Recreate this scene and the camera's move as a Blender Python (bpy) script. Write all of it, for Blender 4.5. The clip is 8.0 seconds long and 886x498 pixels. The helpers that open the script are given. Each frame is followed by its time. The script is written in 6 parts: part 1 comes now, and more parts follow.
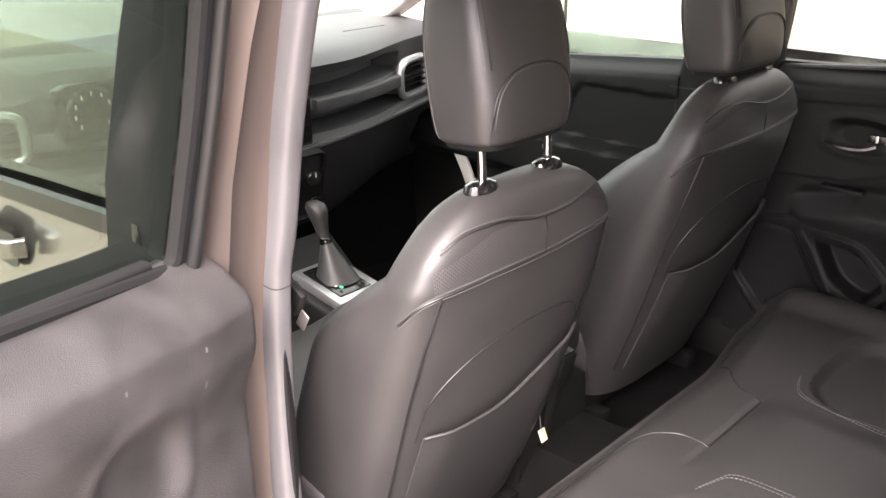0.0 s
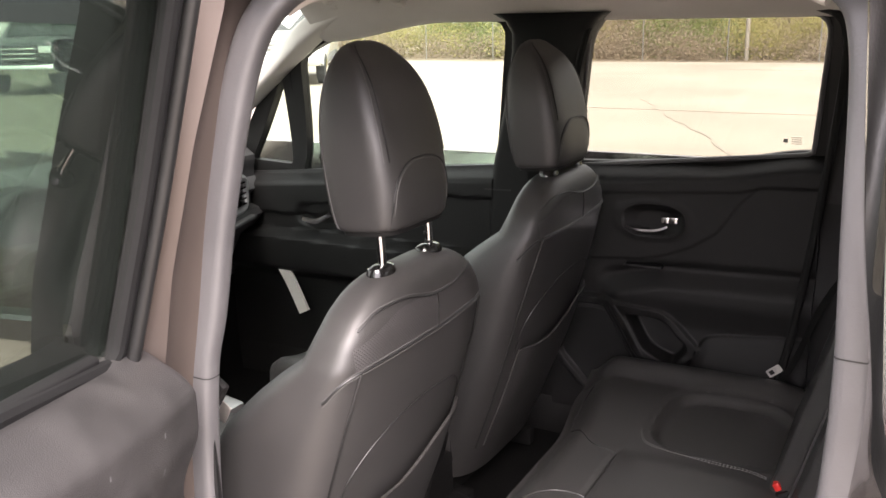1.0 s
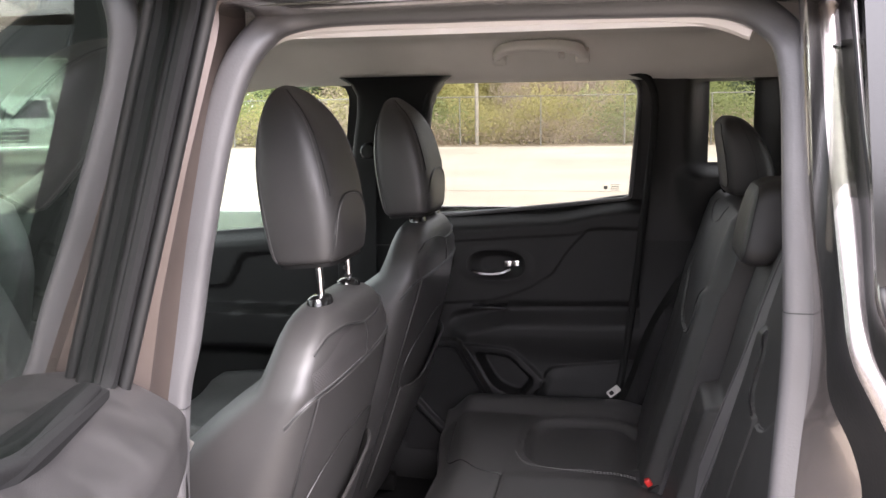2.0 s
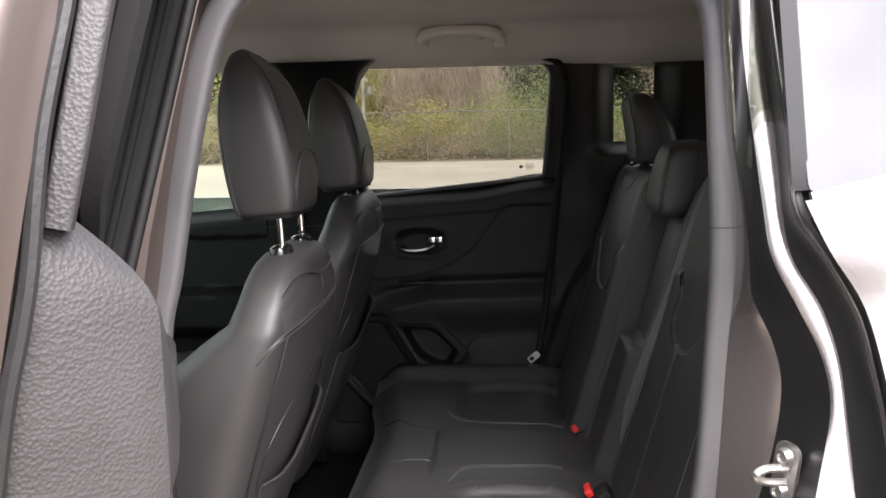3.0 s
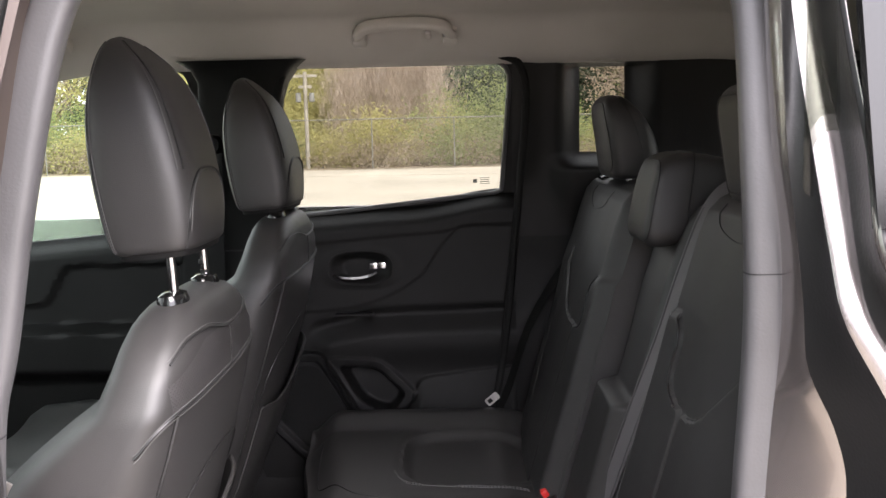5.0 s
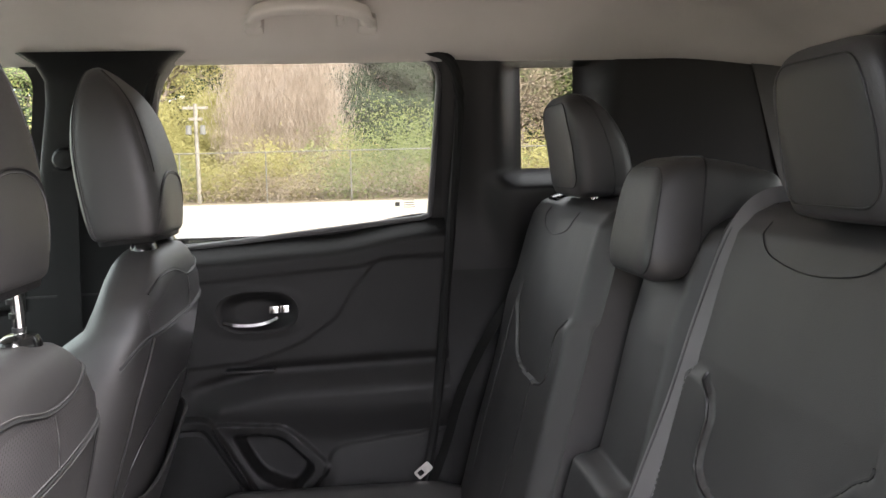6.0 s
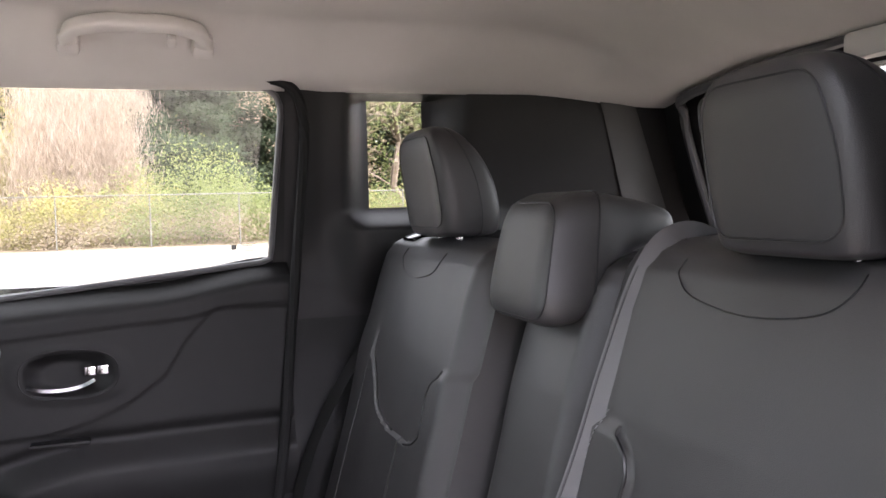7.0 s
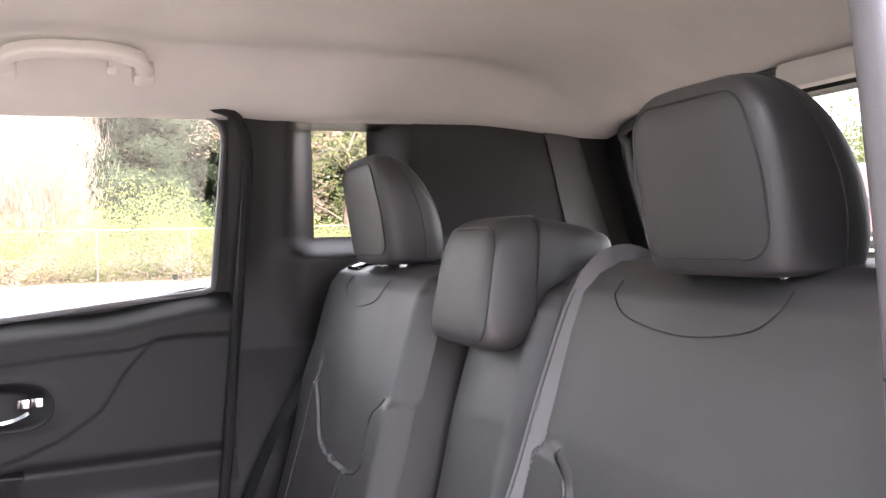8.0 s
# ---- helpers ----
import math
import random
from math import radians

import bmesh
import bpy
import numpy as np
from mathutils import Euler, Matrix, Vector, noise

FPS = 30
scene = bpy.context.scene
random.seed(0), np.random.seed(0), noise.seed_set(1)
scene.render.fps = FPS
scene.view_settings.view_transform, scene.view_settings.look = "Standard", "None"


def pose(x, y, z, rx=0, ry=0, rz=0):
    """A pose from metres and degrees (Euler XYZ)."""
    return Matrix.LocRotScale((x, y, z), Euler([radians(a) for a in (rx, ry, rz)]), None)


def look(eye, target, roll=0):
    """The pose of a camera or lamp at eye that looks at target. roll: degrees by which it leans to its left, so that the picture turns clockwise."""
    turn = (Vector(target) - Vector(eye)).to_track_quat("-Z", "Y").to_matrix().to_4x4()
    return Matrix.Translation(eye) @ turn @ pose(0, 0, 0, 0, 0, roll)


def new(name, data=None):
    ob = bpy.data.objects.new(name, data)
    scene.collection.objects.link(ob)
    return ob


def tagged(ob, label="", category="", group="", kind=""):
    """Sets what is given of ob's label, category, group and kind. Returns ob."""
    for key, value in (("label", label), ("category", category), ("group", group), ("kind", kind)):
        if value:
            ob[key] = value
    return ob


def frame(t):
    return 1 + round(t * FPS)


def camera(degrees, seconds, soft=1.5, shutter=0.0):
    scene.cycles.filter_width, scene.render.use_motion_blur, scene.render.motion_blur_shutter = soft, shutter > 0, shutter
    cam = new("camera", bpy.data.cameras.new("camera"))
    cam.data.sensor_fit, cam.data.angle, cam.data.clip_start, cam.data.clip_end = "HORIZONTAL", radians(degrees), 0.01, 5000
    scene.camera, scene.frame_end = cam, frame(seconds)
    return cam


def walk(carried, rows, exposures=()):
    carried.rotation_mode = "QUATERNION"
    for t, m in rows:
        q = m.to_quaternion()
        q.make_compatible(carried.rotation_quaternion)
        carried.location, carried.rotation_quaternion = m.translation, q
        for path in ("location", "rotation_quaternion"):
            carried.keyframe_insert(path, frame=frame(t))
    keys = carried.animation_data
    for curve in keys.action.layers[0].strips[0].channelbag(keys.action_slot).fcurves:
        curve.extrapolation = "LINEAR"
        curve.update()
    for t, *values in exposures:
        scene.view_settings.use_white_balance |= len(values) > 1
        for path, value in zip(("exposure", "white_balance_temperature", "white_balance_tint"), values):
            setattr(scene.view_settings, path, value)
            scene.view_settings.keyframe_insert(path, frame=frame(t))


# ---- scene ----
cam = camera(52.4, 8.0)
PATH = [
    (0, (0.807, -1.333, 1.528), (-0.483, -0.006, 0.77), -0.7),
    (0.5, (0.784, -1.473, 1.533), (-0.327, 0.072, 0.918), -0.8),
    (1, (0.719, -1.564, 1.494), (-0.197, 0.146, 1.007), -0.9),
    (1.5, (0.562, -1.704, 1.468), (-0.141, 0.127, 1.078), -0.8),
    (2, (0.482, -1.784, 1.428), (0.086, 0.152, 1.12), -0.9),
    (2.2, (0.468, -1.82, 1.394), (0.157, 0.136, 1.103), -0.8),
    (3.3, (0.374, -1.953, 1.324), (0.266, 0.03, 1.061), -1.3),
    (3.5, (0.371, -1.955, 1.32), (0.295, 0.028, 1.066), -1.3),
    (4, (0.379, -1.927, 1.327), (0.344, 0.057, 1.073), -1.3),
    (4.2, (0.388, -1.885, 1.338), (0.355, 0.10, 1.076), -1.2),
    (5.3, (0.355, -1.454, 1.33), (0.333, 0.529, 1.074), -1.5),
    (5.5, (0.339, -1.365, 1.323), (0.347, 0.62, 1.077), -1.5),
    (6, (0.326, -1.18, 1.29), (0.528, 0.801, 1.1), -1.4),
    (6.5, (0.303, -1.059, 1.269), (0.765, 0.881, 1.124), -1.6),
    (7, (0.269, -1.027, 1.279), (0.892, 0.871, 1.179), -1.4),
    (7.5, (0.267, -1.013, 1.279), (0.958, 0.863, 1.219), -1.5),
    (8, (0.283, -1.031, 1.266), (1.007, 0.833, 1.242), -1.5),
]
walk(cam, [(t, look(eye, target, roll)) for t, eye, target, roll in PATH], [(0, 3.1, 6850, 24), (0.5, 2.95, 6900, 26), (1, 2.45, 6800, 22), (1.5, 2.35, 6300, 20), (2, 2.55, 6350, 22), (3.5, 1.5, 6400, 16), (4, 1.65, 6400, 16), (5.5, 2.7, 6400, 21), (6, 3.05, 6350, 18), (6.5, 3.3, 6100, 22), (7, 3.6, 6150, 25), (7.5, 3.8, 6200, 27), (8, 4.3, 6250, 28)])
# ---------------------------------------------------------------- light
world = bpy.data.worlds.new("sky")
scene.world = world
world.use_nodes = True
wn = world.node_tree
sky = wn.nodes.new("ShaderNodeTexSky")
sky.sky_type, sky.sun_disc = "NISHITA", False
sky.sun_elevation, sky.sun_rotation = radians(47), radians(145)
sky.air_density, sky.dust_density = 1.0, 4.0
# clouds: a broken white overcast over the clear sky
coord = wn.nodes.new("ShaderNodeTexCoord")
cloud = wn.nodes.new("ShaderNodeTexNoise")
cloud.inputs["Scale"].default_value, cloud.inputs["Detail"].default_value = 2.6, 6.0
ramp = wn.nodes.new("ShaderNodeValToRGB")
ramp.color_ramp.elements[0].position, ramp.color_ramp.elements[0].color = 0.3, (4.2, 4.3, 4.6, 1)
ramp.color_ramp.elements[1].position, ramp.color_ramp.elements[1].color = 0.7, (8.2, 8.2, 8.3, 1)
mixc = wn.nodes.new("ShaderNodeMix")
mixc.data_type = "RGBA"
mixc.inputs["Factor"].default_value = 0.88
wn.links.new(coord.outputs["Generated"], cloud.inputs["Vector"])
wn.links.new(cloud.outputs["Fac"], ramp.inputs["Fac"])
wn.links.new(sky.outputs["Color"], mixc.inputs["A"])
# the overcast is brightest round the veiled sun
SUN_DIR = Vector((4.2, -6.0, 8.0)).normalized()
dotp = wn.nodes.new("ShaderNodeVectorMath")
dotp.operation = "DOT_PRODUCT"
dotp.inputs[1].default_value = SUN_DIR
glow = wn.nodes.new("ShaderNodeMapRange")
glow.interpolation_type = "SMOOTHSTEP"
glow.inputs["From Min"].default_value, glow.inputs["From Max"].default_value = 0.5, 1.0
glow.inputs["To Min"].default_value, glow.inputs["To Max"].default_value = 1.15, 3.6
veil = wn.nodes.new("ShaderNodeVectorMath")
veil.operation = "SCALE"
wn.links.new(coord.outputs["Generated"], dotp.inputs[0])
wn.links.new(dotp.outputs["Value"], glow.inputs["Value"])
wn.links.new(ramp.outputs["Color"], veil.inputs[0])
wn.links.new(glow.outputs["Result"], veil.inputs["Scale"])
wn.links.new(veil.outputs["Vector"], mixc.inputs["B"])
wn.links.new(mixc.outputs["Result"], wn.nodes["Background"].inputs["Color"])
wn.nodes["Background"].inputs["Strength"].default_value = 0.125
sun = new("sun", bpy.data.lights.new("sun", "SUN"))
sun.data.energy, sun.data.angle, sun.data.color = 2.6, radians(42), (1.0, 0.95, 0.88)
sun.matrix_world = look(SUN_DIR * 12, (0, 0, 0))


# ---------------------------------------------------------------- materials
def material(name, color, rough=0.5, metal=0.0, grain=0.0, grain_scale=400.0, stain=0.12, stain_scale=6.0, coat=0.0, spec=0.5, grain_kind="noise"):
    m = bpy.data.materials.new(name)
    m.use_nodes = True
    nt = m.node_tree
    b = nt.nodes["Principled BSDF"]
    b.inputs["Roughness"].default_value, b.inputs["Metallic"].default_value = rough, metal
    b.inputs["Coat Weight"].default_value, b.inputs["Specular IOR Level"].default_value = coat, spec
    b.inputs["Coat Roughness"].default_value = 0.04
    tc = nt.nodes.new("ShaderNodeTexCoord")
    big = nt.nodes.new("ShaderNodeTexNoise")
    big.inputs["Scale"].default_value, big.inputs["Detail"].default_value = stain_scale, 5.0
    nt.links.new(tc.outputs["Object"], big.inputs["Vector"])
    rampn = nt.nodes.new("ShaderNodeValToRGB")
    lo, hi = 1.0 - stain, 1.0 + stain
    rampn.color_ramp.elements[0].position, rampn.color_ramp.elements[1].position = 0.3, 0.7
    rampn.color_ramp.elements[0].color = (color[0] * lo, color[1] * lo, color[2] * lo, 1)
    rampn.color_ramp.elements[1].color = (color[0] * hi, color[1] * hi, color[2] * hi, 1)
    nt.links.new(big.outputs["Fac"], rampn.inputs["Fac"])
    nt.links.new(rampn.outputs["Color"], b.inputs["Base Color"])
    mr = nt.nodes.new("ShaderNodeMapRange")
    mr.inputs["To Min"].default_value, mr.inputs["To Max"].default_value = rough * 0.85, min(1.0, rough * 1.15)
    nt.links.new(big.outputs["Fac"], mr.inputs["Value"])
    nt.links.new(mr.outputs["Result"], b.inputs["Roughness"])
    if grain > 0:
        if grain_kind == "voronoi":
            fine = nt.nodes.new("ShaderNodeTexVoronoi")
            out = fine.outputs["Distance"]
        else:
            fine = nt.nodes.new("ShaderNodeTexNoise")
            fine.inputs["Detail"].default_value = 3.0
            out = fine.outputs["Fac"]
        fine.inputs["Scale"].default_value = grain_scale
        nt.links.new(tc.outputs["Object"], fine.inputs["Vector"])
        bump = nt.nodes.new("ShaderNodeBump")
        bump.inputs["Strength"].default_value, bump.inputs["Distance"].default_value = grain, 0.002
        nt.links.new(out, bump.inputs["Height"])
        nt.links.new(bump.outputs["Normal"], b.inputs["Normal"])
    return m


def glass_material(name, tint, gloss=0.025):
    """Thin pane: tinted see-through, with a mirror gloss by Fresnel."""
    m = bpy.data.materials.new(name)
    m.use_nodes = True
    nt = m.node_tree
    nt.nodes.remove(nt.nodes["Principled BSDF"])
    tr = nt.nodes.new("ShaderNodeBsdfTransparent")
    tr.inputs["Color"].default_value = (*tint, 1)
    gl = nt.nodes.new("ShaderNodeBsdfGlossy")
    gl.inputs["Roughness"].default_value = 0.01
    lw = nt.nodes.new("ShaderNodeLayerWeight")
    pw = nt.nodes.new("ShaderNodeMath")
    pw.operation, pw.inputs[1].default_value = "POWER", 4.0
    nt.links.new(lw.outputs["Facing"], pw.inputs[0])
    fr = nt.nodes.new("ShaderNodeMapRange")
    fr.inputs["To Min"].default_value, fr.inputs["To Max"].default_value = gloss, 1.0
    nt.links.new(pw.outputs["Value"], fr.inputs["Value"])
    mx = nt.nodes.new("ShaderNodeMixShader")
    nt.links.new(fr.outputs["Result"], mx.inputs["Fac"])
    nt.links.new(tr.outputs["BSDF"], mx.inputs[1])
    nt.links.new(gl.outputs["BSDF"], mx.inputs[2])
    nt.links.new(mx.outputs["Shader"], nt.nodes["Material Output"].inputs["Surface"])
    return m


LEATHER = material("black_leather", (0.0272, 0.0262, 0.0257), 0.46, grain=0.16, grain_scale=1100, stain=0.15, grain_kind="voronoi", spec=0.6)
LEATHER2 = material("perforated_leather", (0.038, 0.036, 0.036), 0.44, grain=0.6, grain_scale=420, stain=0.12, grain_kind="voronoi", spec=0.8)
def perforate(m, spacing=0.0042):
    """Rows of small dark holes over a leather."""
    nt = m.node_tree
    b = nt.nodes["Principled BSDF"]
    tc = nt.nodes.new("ShaderNodeTexCoord")
    vo = nt.nodes.new("ShaderNodeTexVoronoi")
    vo.voronoi_dimensions = "2D"
    vo.inputs["Scale"].default_value, vo.inputs["Randomness"].default_value = 1.0 / spacing, 0.0
    mp = nt.nodes.new("ShaderNodeMapping")
    mp.inputs["Rotation"].default_value = (0, radians(90), radians(45))
    nt.links.new(tc.outputs["Object"], mp.inputs["Vector"])
    nt.links.new(mp.outputs["Vector"], vo.inputs["Vector"])
    mr = nt.nodes.new("ShaderNodeMapRange")
    mr.inputs["From Min"].default_value, mr.inputs["From Max"].default_value = 0.18, 0.30
    nt.links.new(vo.outputs["Distance"], mr.inputs["Value"])
    mx = nt.nodes.new("ShaderNodeMix")
    mx.data_type = "RGBA"
    src = b.inputs["Base Color"].links[0].from_socket
    mx.inputs["A"].default_value = (0.004, 0.004, 0.004, 1)
    nt.links.new(mr.outputs["Result"], mx.inputs["Factor"])
    nt.links.new(src, mx.inputs["B"])
    nt.links.new(mx.outputs["Result"], b.inputs["Base Color"])
    bp = nt.nodes.new("ShaderNodeBump")
    bp.inputs["Strength"].default_value, bp.inputs["Distance"].default_value = 0.6, 0.001
    nt.links.new(mr.outputs["Result"], bp.inputs["Height"])
    nt.links.new(bp.outputs["Normal"], b.inputs["Normal"])


perforate(LEATHER2)
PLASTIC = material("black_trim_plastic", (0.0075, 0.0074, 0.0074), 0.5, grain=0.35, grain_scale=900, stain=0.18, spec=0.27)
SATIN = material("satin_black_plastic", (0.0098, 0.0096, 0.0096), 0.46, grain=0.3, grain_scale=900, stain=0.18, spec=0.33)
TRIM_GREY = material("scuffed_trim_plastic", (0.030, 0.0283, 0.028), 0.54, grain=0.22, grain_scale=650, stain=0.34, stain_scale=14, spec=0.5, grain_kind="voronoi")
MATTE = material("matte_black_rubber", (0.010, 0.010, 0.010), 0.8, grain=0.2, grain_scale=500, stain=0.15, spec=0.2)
GLOSS = material("gloss_black", (0.008, 0.008, 0.008), 0.12, stain=0.1)
RUBBER = material("rubber_seal", (0.080, 0.078, 0.080), 0.40, grain=0.15, grain_scale=300, stain=0.15, spec=0.6)
BLACK_RUBBER = material("black_rubber", (0.011, 0.011, 0.011), 0.42, grain=0.15, grain_scale=300, stain=0.2)
# lighter grey that paints the rear window's sheen on the black pillar plastic
PILLAR_SHEEN = material("pillar_sheen_grey", (0.055, 0.053, 0.051), 0.55, grain=0.3, grain_scale=600, stain=0.1)
LINER = material("headliner_fabric", (0.62, 0.585, 0.555), 0.95, grain=0.35, grain_scale=1200, stain=0.05, spec=0.15)
LINER_PL = material("headliner_plastic", (0.60, 0.565, 0.535), 0.6, grain=0.1, grain_scale=900, stain=0.04)
PAINT = material("granite_metallic_paint", (0.335, 0.305, 0.290), 0.21, metal=0.9, grain=0.04, grain_scale=3000, stain=0.05, coat=1.0)
# body paint copied darker for the dim reflections on pillar and door edge
PAINT_SHADED = material("shaded_body_paint", (0.10, 0.081, 0.072), 0.38, metal=0.6, grain=0.06, grain_scale=2000, stain=0.06, spec=0.4)
CARPET = material("black_carpet", (0.005, 0.005, 0.005), 0.95, grain=1.0, grain_scale=900, stain=0.3, stain_scale=20, spec=0.1)
CHROME = material("chrome", (0.75, 0.74, 0.73), 0.12, metal=1.0, stain=0.05)
STEEL = material("zinc_steel", (0.55, 0.53, 0.50), 0.32, metal=0.9, stain=0.15, stain_scale=60)
RED = material("red_plastic", (0.55, 0.02, 0.015), 0.4, stain=0.1)
WEBBING = material("seat_belt_webbing", (0.095, 0.091, 0.093), 0.45, grain=0.3, grain_scale=900, stain=0.15)
DARK_WEBBING = material("dark_webbing", (0.045, 0.043, 0.044), 0.5, grain=0.8, grain_scale=600, stain=0.15)
THREAD = material("grey_thread", (0.11, 0.11, 0.11), 0.7, stain=0.2)
TOPSTITCH = material("dark_grey_thread", (0.075, 0.074, 0.072), 0.7, stain=0.2)
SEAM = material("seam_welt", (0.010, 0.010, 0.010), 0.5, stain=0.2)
SILVER = material("silver_trim", (0.42, 0.42, 0.42), 0.35, metal=0.8, stain=0.06)
DASH = material("soft_dash", (0.036, 0.036, 0.037), 0.6, grain=0.3, grain_scale=600, stain=0.1)
GLASS = glass_material("clear_green_glass", (0.84, 0.90, 0.85))
GLASS_DARK = glass_material("privacy_glass", (0.54, 0.60, 0.555))
GLASS_REAR = glass_material("rear_privacy_glass", (0.70, 0.715, 0.68))
GLASS_GATE = glass_material("dark_rear_glass", (0.55, 0.57, 0.54))
GLASS_TINT = glass_material("tinted_outer_glass", (0.10, 0.105, 0.10), 0.145)
MIRROR = material("mirror_glass", (0.9, 0.9, 0.9), 0.02, metal=1.0, stain=0.0)
WHITE_MARK = material("white_print", (0.7, 0.7, 0.68), 0.5, stain=0.05)


# ---------------------------------------------------------------- mesh helpers
def part(name, geo, mat, parent=None, label="", smooth=True):
    """One mesh object from (verts, faces), under a thing or a part."""
    verts, faces = geo
    me = bpy.data.meshes.new(name)
    me.from_pydata([tuple(v) for v in verts], [], [tuple(f) for f in faces])
    me.materials.append(mat)
    if smooth:
        me.polygons.foreach_set("use_smooth", [True] * len(me.polygons))
        me.set_sharp_from_angle(angle=radians(42))
    bm = bmesh.new()
    bm.from_mesh(me)
    bmesh.ops.recalc_face_normals(bm, faces=bm.faces)
    bm.to_mesh(me)
    bm.free()
    ob = new(name, me)
    if parent is not None:
        ob.parent = parent
    if label:
        tagged(ob, label=label)
    return ob


def thing(name, label, category, group="", kind="", at=None):
    ob = new(name)
    ob.empty_display_size = 0.05
    if at is not None:
        ob.matrix_world = at
    return tagged(ob, label, category, group, kind)


def join(*geos):
    verts, faces = [], []
    for v, f in geos:
        n = len(verts)
        verts += [tuple(p) for p in v]
        faces += [tuple(i + n for i in q) for q in f]
    return verts, faces


def moved(geo, m):
    return [m @ Vector(v) for v in geo[0]], geo[1]


def spline(pts, n=8, closed=False):
    """Catmull-Rom through the points, n steps a span."""
    P = [Vector(p) for p in pts]
    k = len(P)
    out = []
    spans = k if closed else k - 1
    for i in range(spans):
        if closed:
            a, b, c, d = P[(i - 1) % k], P[i], P[(i + 1) % k], P[(i + 2) % k]
        else:
            a, b, c, d = P[max(i - 1, 0)], P[i], P[i + 1], P[min(i + 2, k - 1)]
        for j in range(n):
            t = j / n
            out.append(0.5 * ((2 * b) + (c - a) * t + (2 * a - 5 * b + 4 * c - d) * t * t + (3 * b - a - 3 * c + d) * t * t * t))
    if not closed:
        out.append(P[-1])
    return out


def loft(rings, cap=True):
    n = len(rings[0])
    verts = [v for r in rings for v in r]
    faces = []
    for i in range(len(rings) - 1):
        for j in range(n):
            a, b = i * n + j, i * n + (j + 1) % n
            faces.append((a, b, b + n, a + n))
    if cap:
        faces.append(tuple(reversed(range(n))))
        faces.append(tuple(range((len(rings) - 1) * n, len(rings) * n)))
    return verts, faces


def sheet(rows, thick=None):
    """A grid of rows of points; thick: a vector by which a back face is set off."""
    m, n = len(rows), len(rows[0])
    verts = [Vector(p) for r in rows for p in r]
    faces = [(i * n + j, i * n + j + 1, (i + 1) * n + j + 1, (i + 1) * n + j) for i in range(m - 1) for j in range(n - 1)]
    if thick is not None:
        t = Vector(thick)
        k = len(verts)
        verts += [v + t for v in verts]
        faces += [tuple(reversed([i + k for i in f])) for f in faces]
        edge = [j for j in range(n)] + [i * n + n - 1 for i in range(1, m)] + [(m - 1) * n + j for j in range(n - 2, -1, -1)] + [i * n for i in range(m - 2, 0, -1)]
        for a, b in zip(edge, edge[1:] + edge[:1]):
            faces.append((b, a, a + k, b + k))
    return verts, faces


def ring_section(r, n=8):
    return [(r * math.cos(2 * math.pi * i / n), r * math.sin(2 * math.pi * i / n)) for i in range(n)]


def sweep(path, section, up=(0, 0, 1), closed=False):
    """Sweep a closed 2D section (side, normal) along a path; up steers the normal."""
    path = [Vector(p) for p in path]
    k = len(path)
    rings = []
    for i, p in enumerate(path):
        a = path[(i - 1) % k] if closed else path[max(i - 1, 0)]
        b = path[(i + 1) % k] if closed else path[min(i + 1, k - 1)]
        t = (b - a).normalized()
        u = Vector(up[i]) if isinstance(up, list) else Vector(up)
        s = t.cross(u)
        if s.length < 1e-5:
            s = t.cross(Vector((1, 0, 0.01)))
        s.normalize()
        nrm = s.cross(t)
        rings.append([p + s * q[0] + nrm * q[1] for q in section])
    if closed:
        rings.append(rings[0])
        n = len(section)
        verts, faces = loft(rings[:-1], cap=False)
        m = (k - 1) * n
        faces += [(m + j, m + (j + 1) % n, (j + 1) % n, j) for j in range(n)]
        return verts, faces
    return loft(rings)


def tube(path, r, n=8, closed=False, up=(0, 0, 1)):
    return sweep(path, ring_section(r, n), up, closed)


def box(sx, sy, sz, bevel=0.0, at=(0, 0, 0), seg=2):
    bm = bmesh.new()
    bmesh.ops.create_cube(bm, size=1.0)
    bmesh.ops.scale(bm, vec=(sx, sy, sz), verts=bm.verts)
    if bevel:
        bmesh.ops.bevel(bm, geom=bm.edges[:], offset=bevel, segments=seg, profile=0.5, affect="EDGES")
    bmesh.ops.translate(bm, vec=at, verts=bm.verts)
    bm.verts.index_update()
    geo = [v.co.copy() for v in bm.verts], [tuple(v.index for v in f.verts) for f in bm.faces]
    bm.free()
    return geo


def lathe(profile, n=24, axis="z", at=(0, 0, 0)):
    rings = []
    for i in range(n):
        a = 2 * math.pi * i / n
        c, s = math.cos(a), math.sin(a)
        row = []
        for r, h in profile:
            p = {"z": (r * c, r * s, h), "y": (r * c, h, r * s), "x": (h, r * c, r * s)}[axis]
            row.append(Vector(p) + Vector(at))
        rings.append(row)
    rings.append(rings[0])
    k = len(profile)
    verts = [v for r in rings[:-1] for v in r]
    faces = []
    for i in range(n):
        for j in range(k - 1):
            a, b = i * k + j, ((i + 1) % n) * k + j
            faces.append((a, b, b + 1, a + 1))
    if profile[0][0] > 1e-6:
        faces.append(tuple(i * k for i in reversed(range(n))))
    if profile[-1][0] > 1e-6:
        faces.append(tuple(i * k + k - 1 for i in range(n)))
    return verts, faces


def superring(cx, cy, z, hx, hy, p, n=40, lean=0.0):
    out = []
    for i in range(n):
        a = 2 * math.pi * i / n
        c, s = math.cos(a), math.sin(a)
        x = math.copysign(abs(c) ** (2 / p), c) * hx
        y = math.copysign(abs(s) ** (2 / p), s) * hy
        out.append(Vector((cx + x, cy + y, z + lean * x)))
    return out


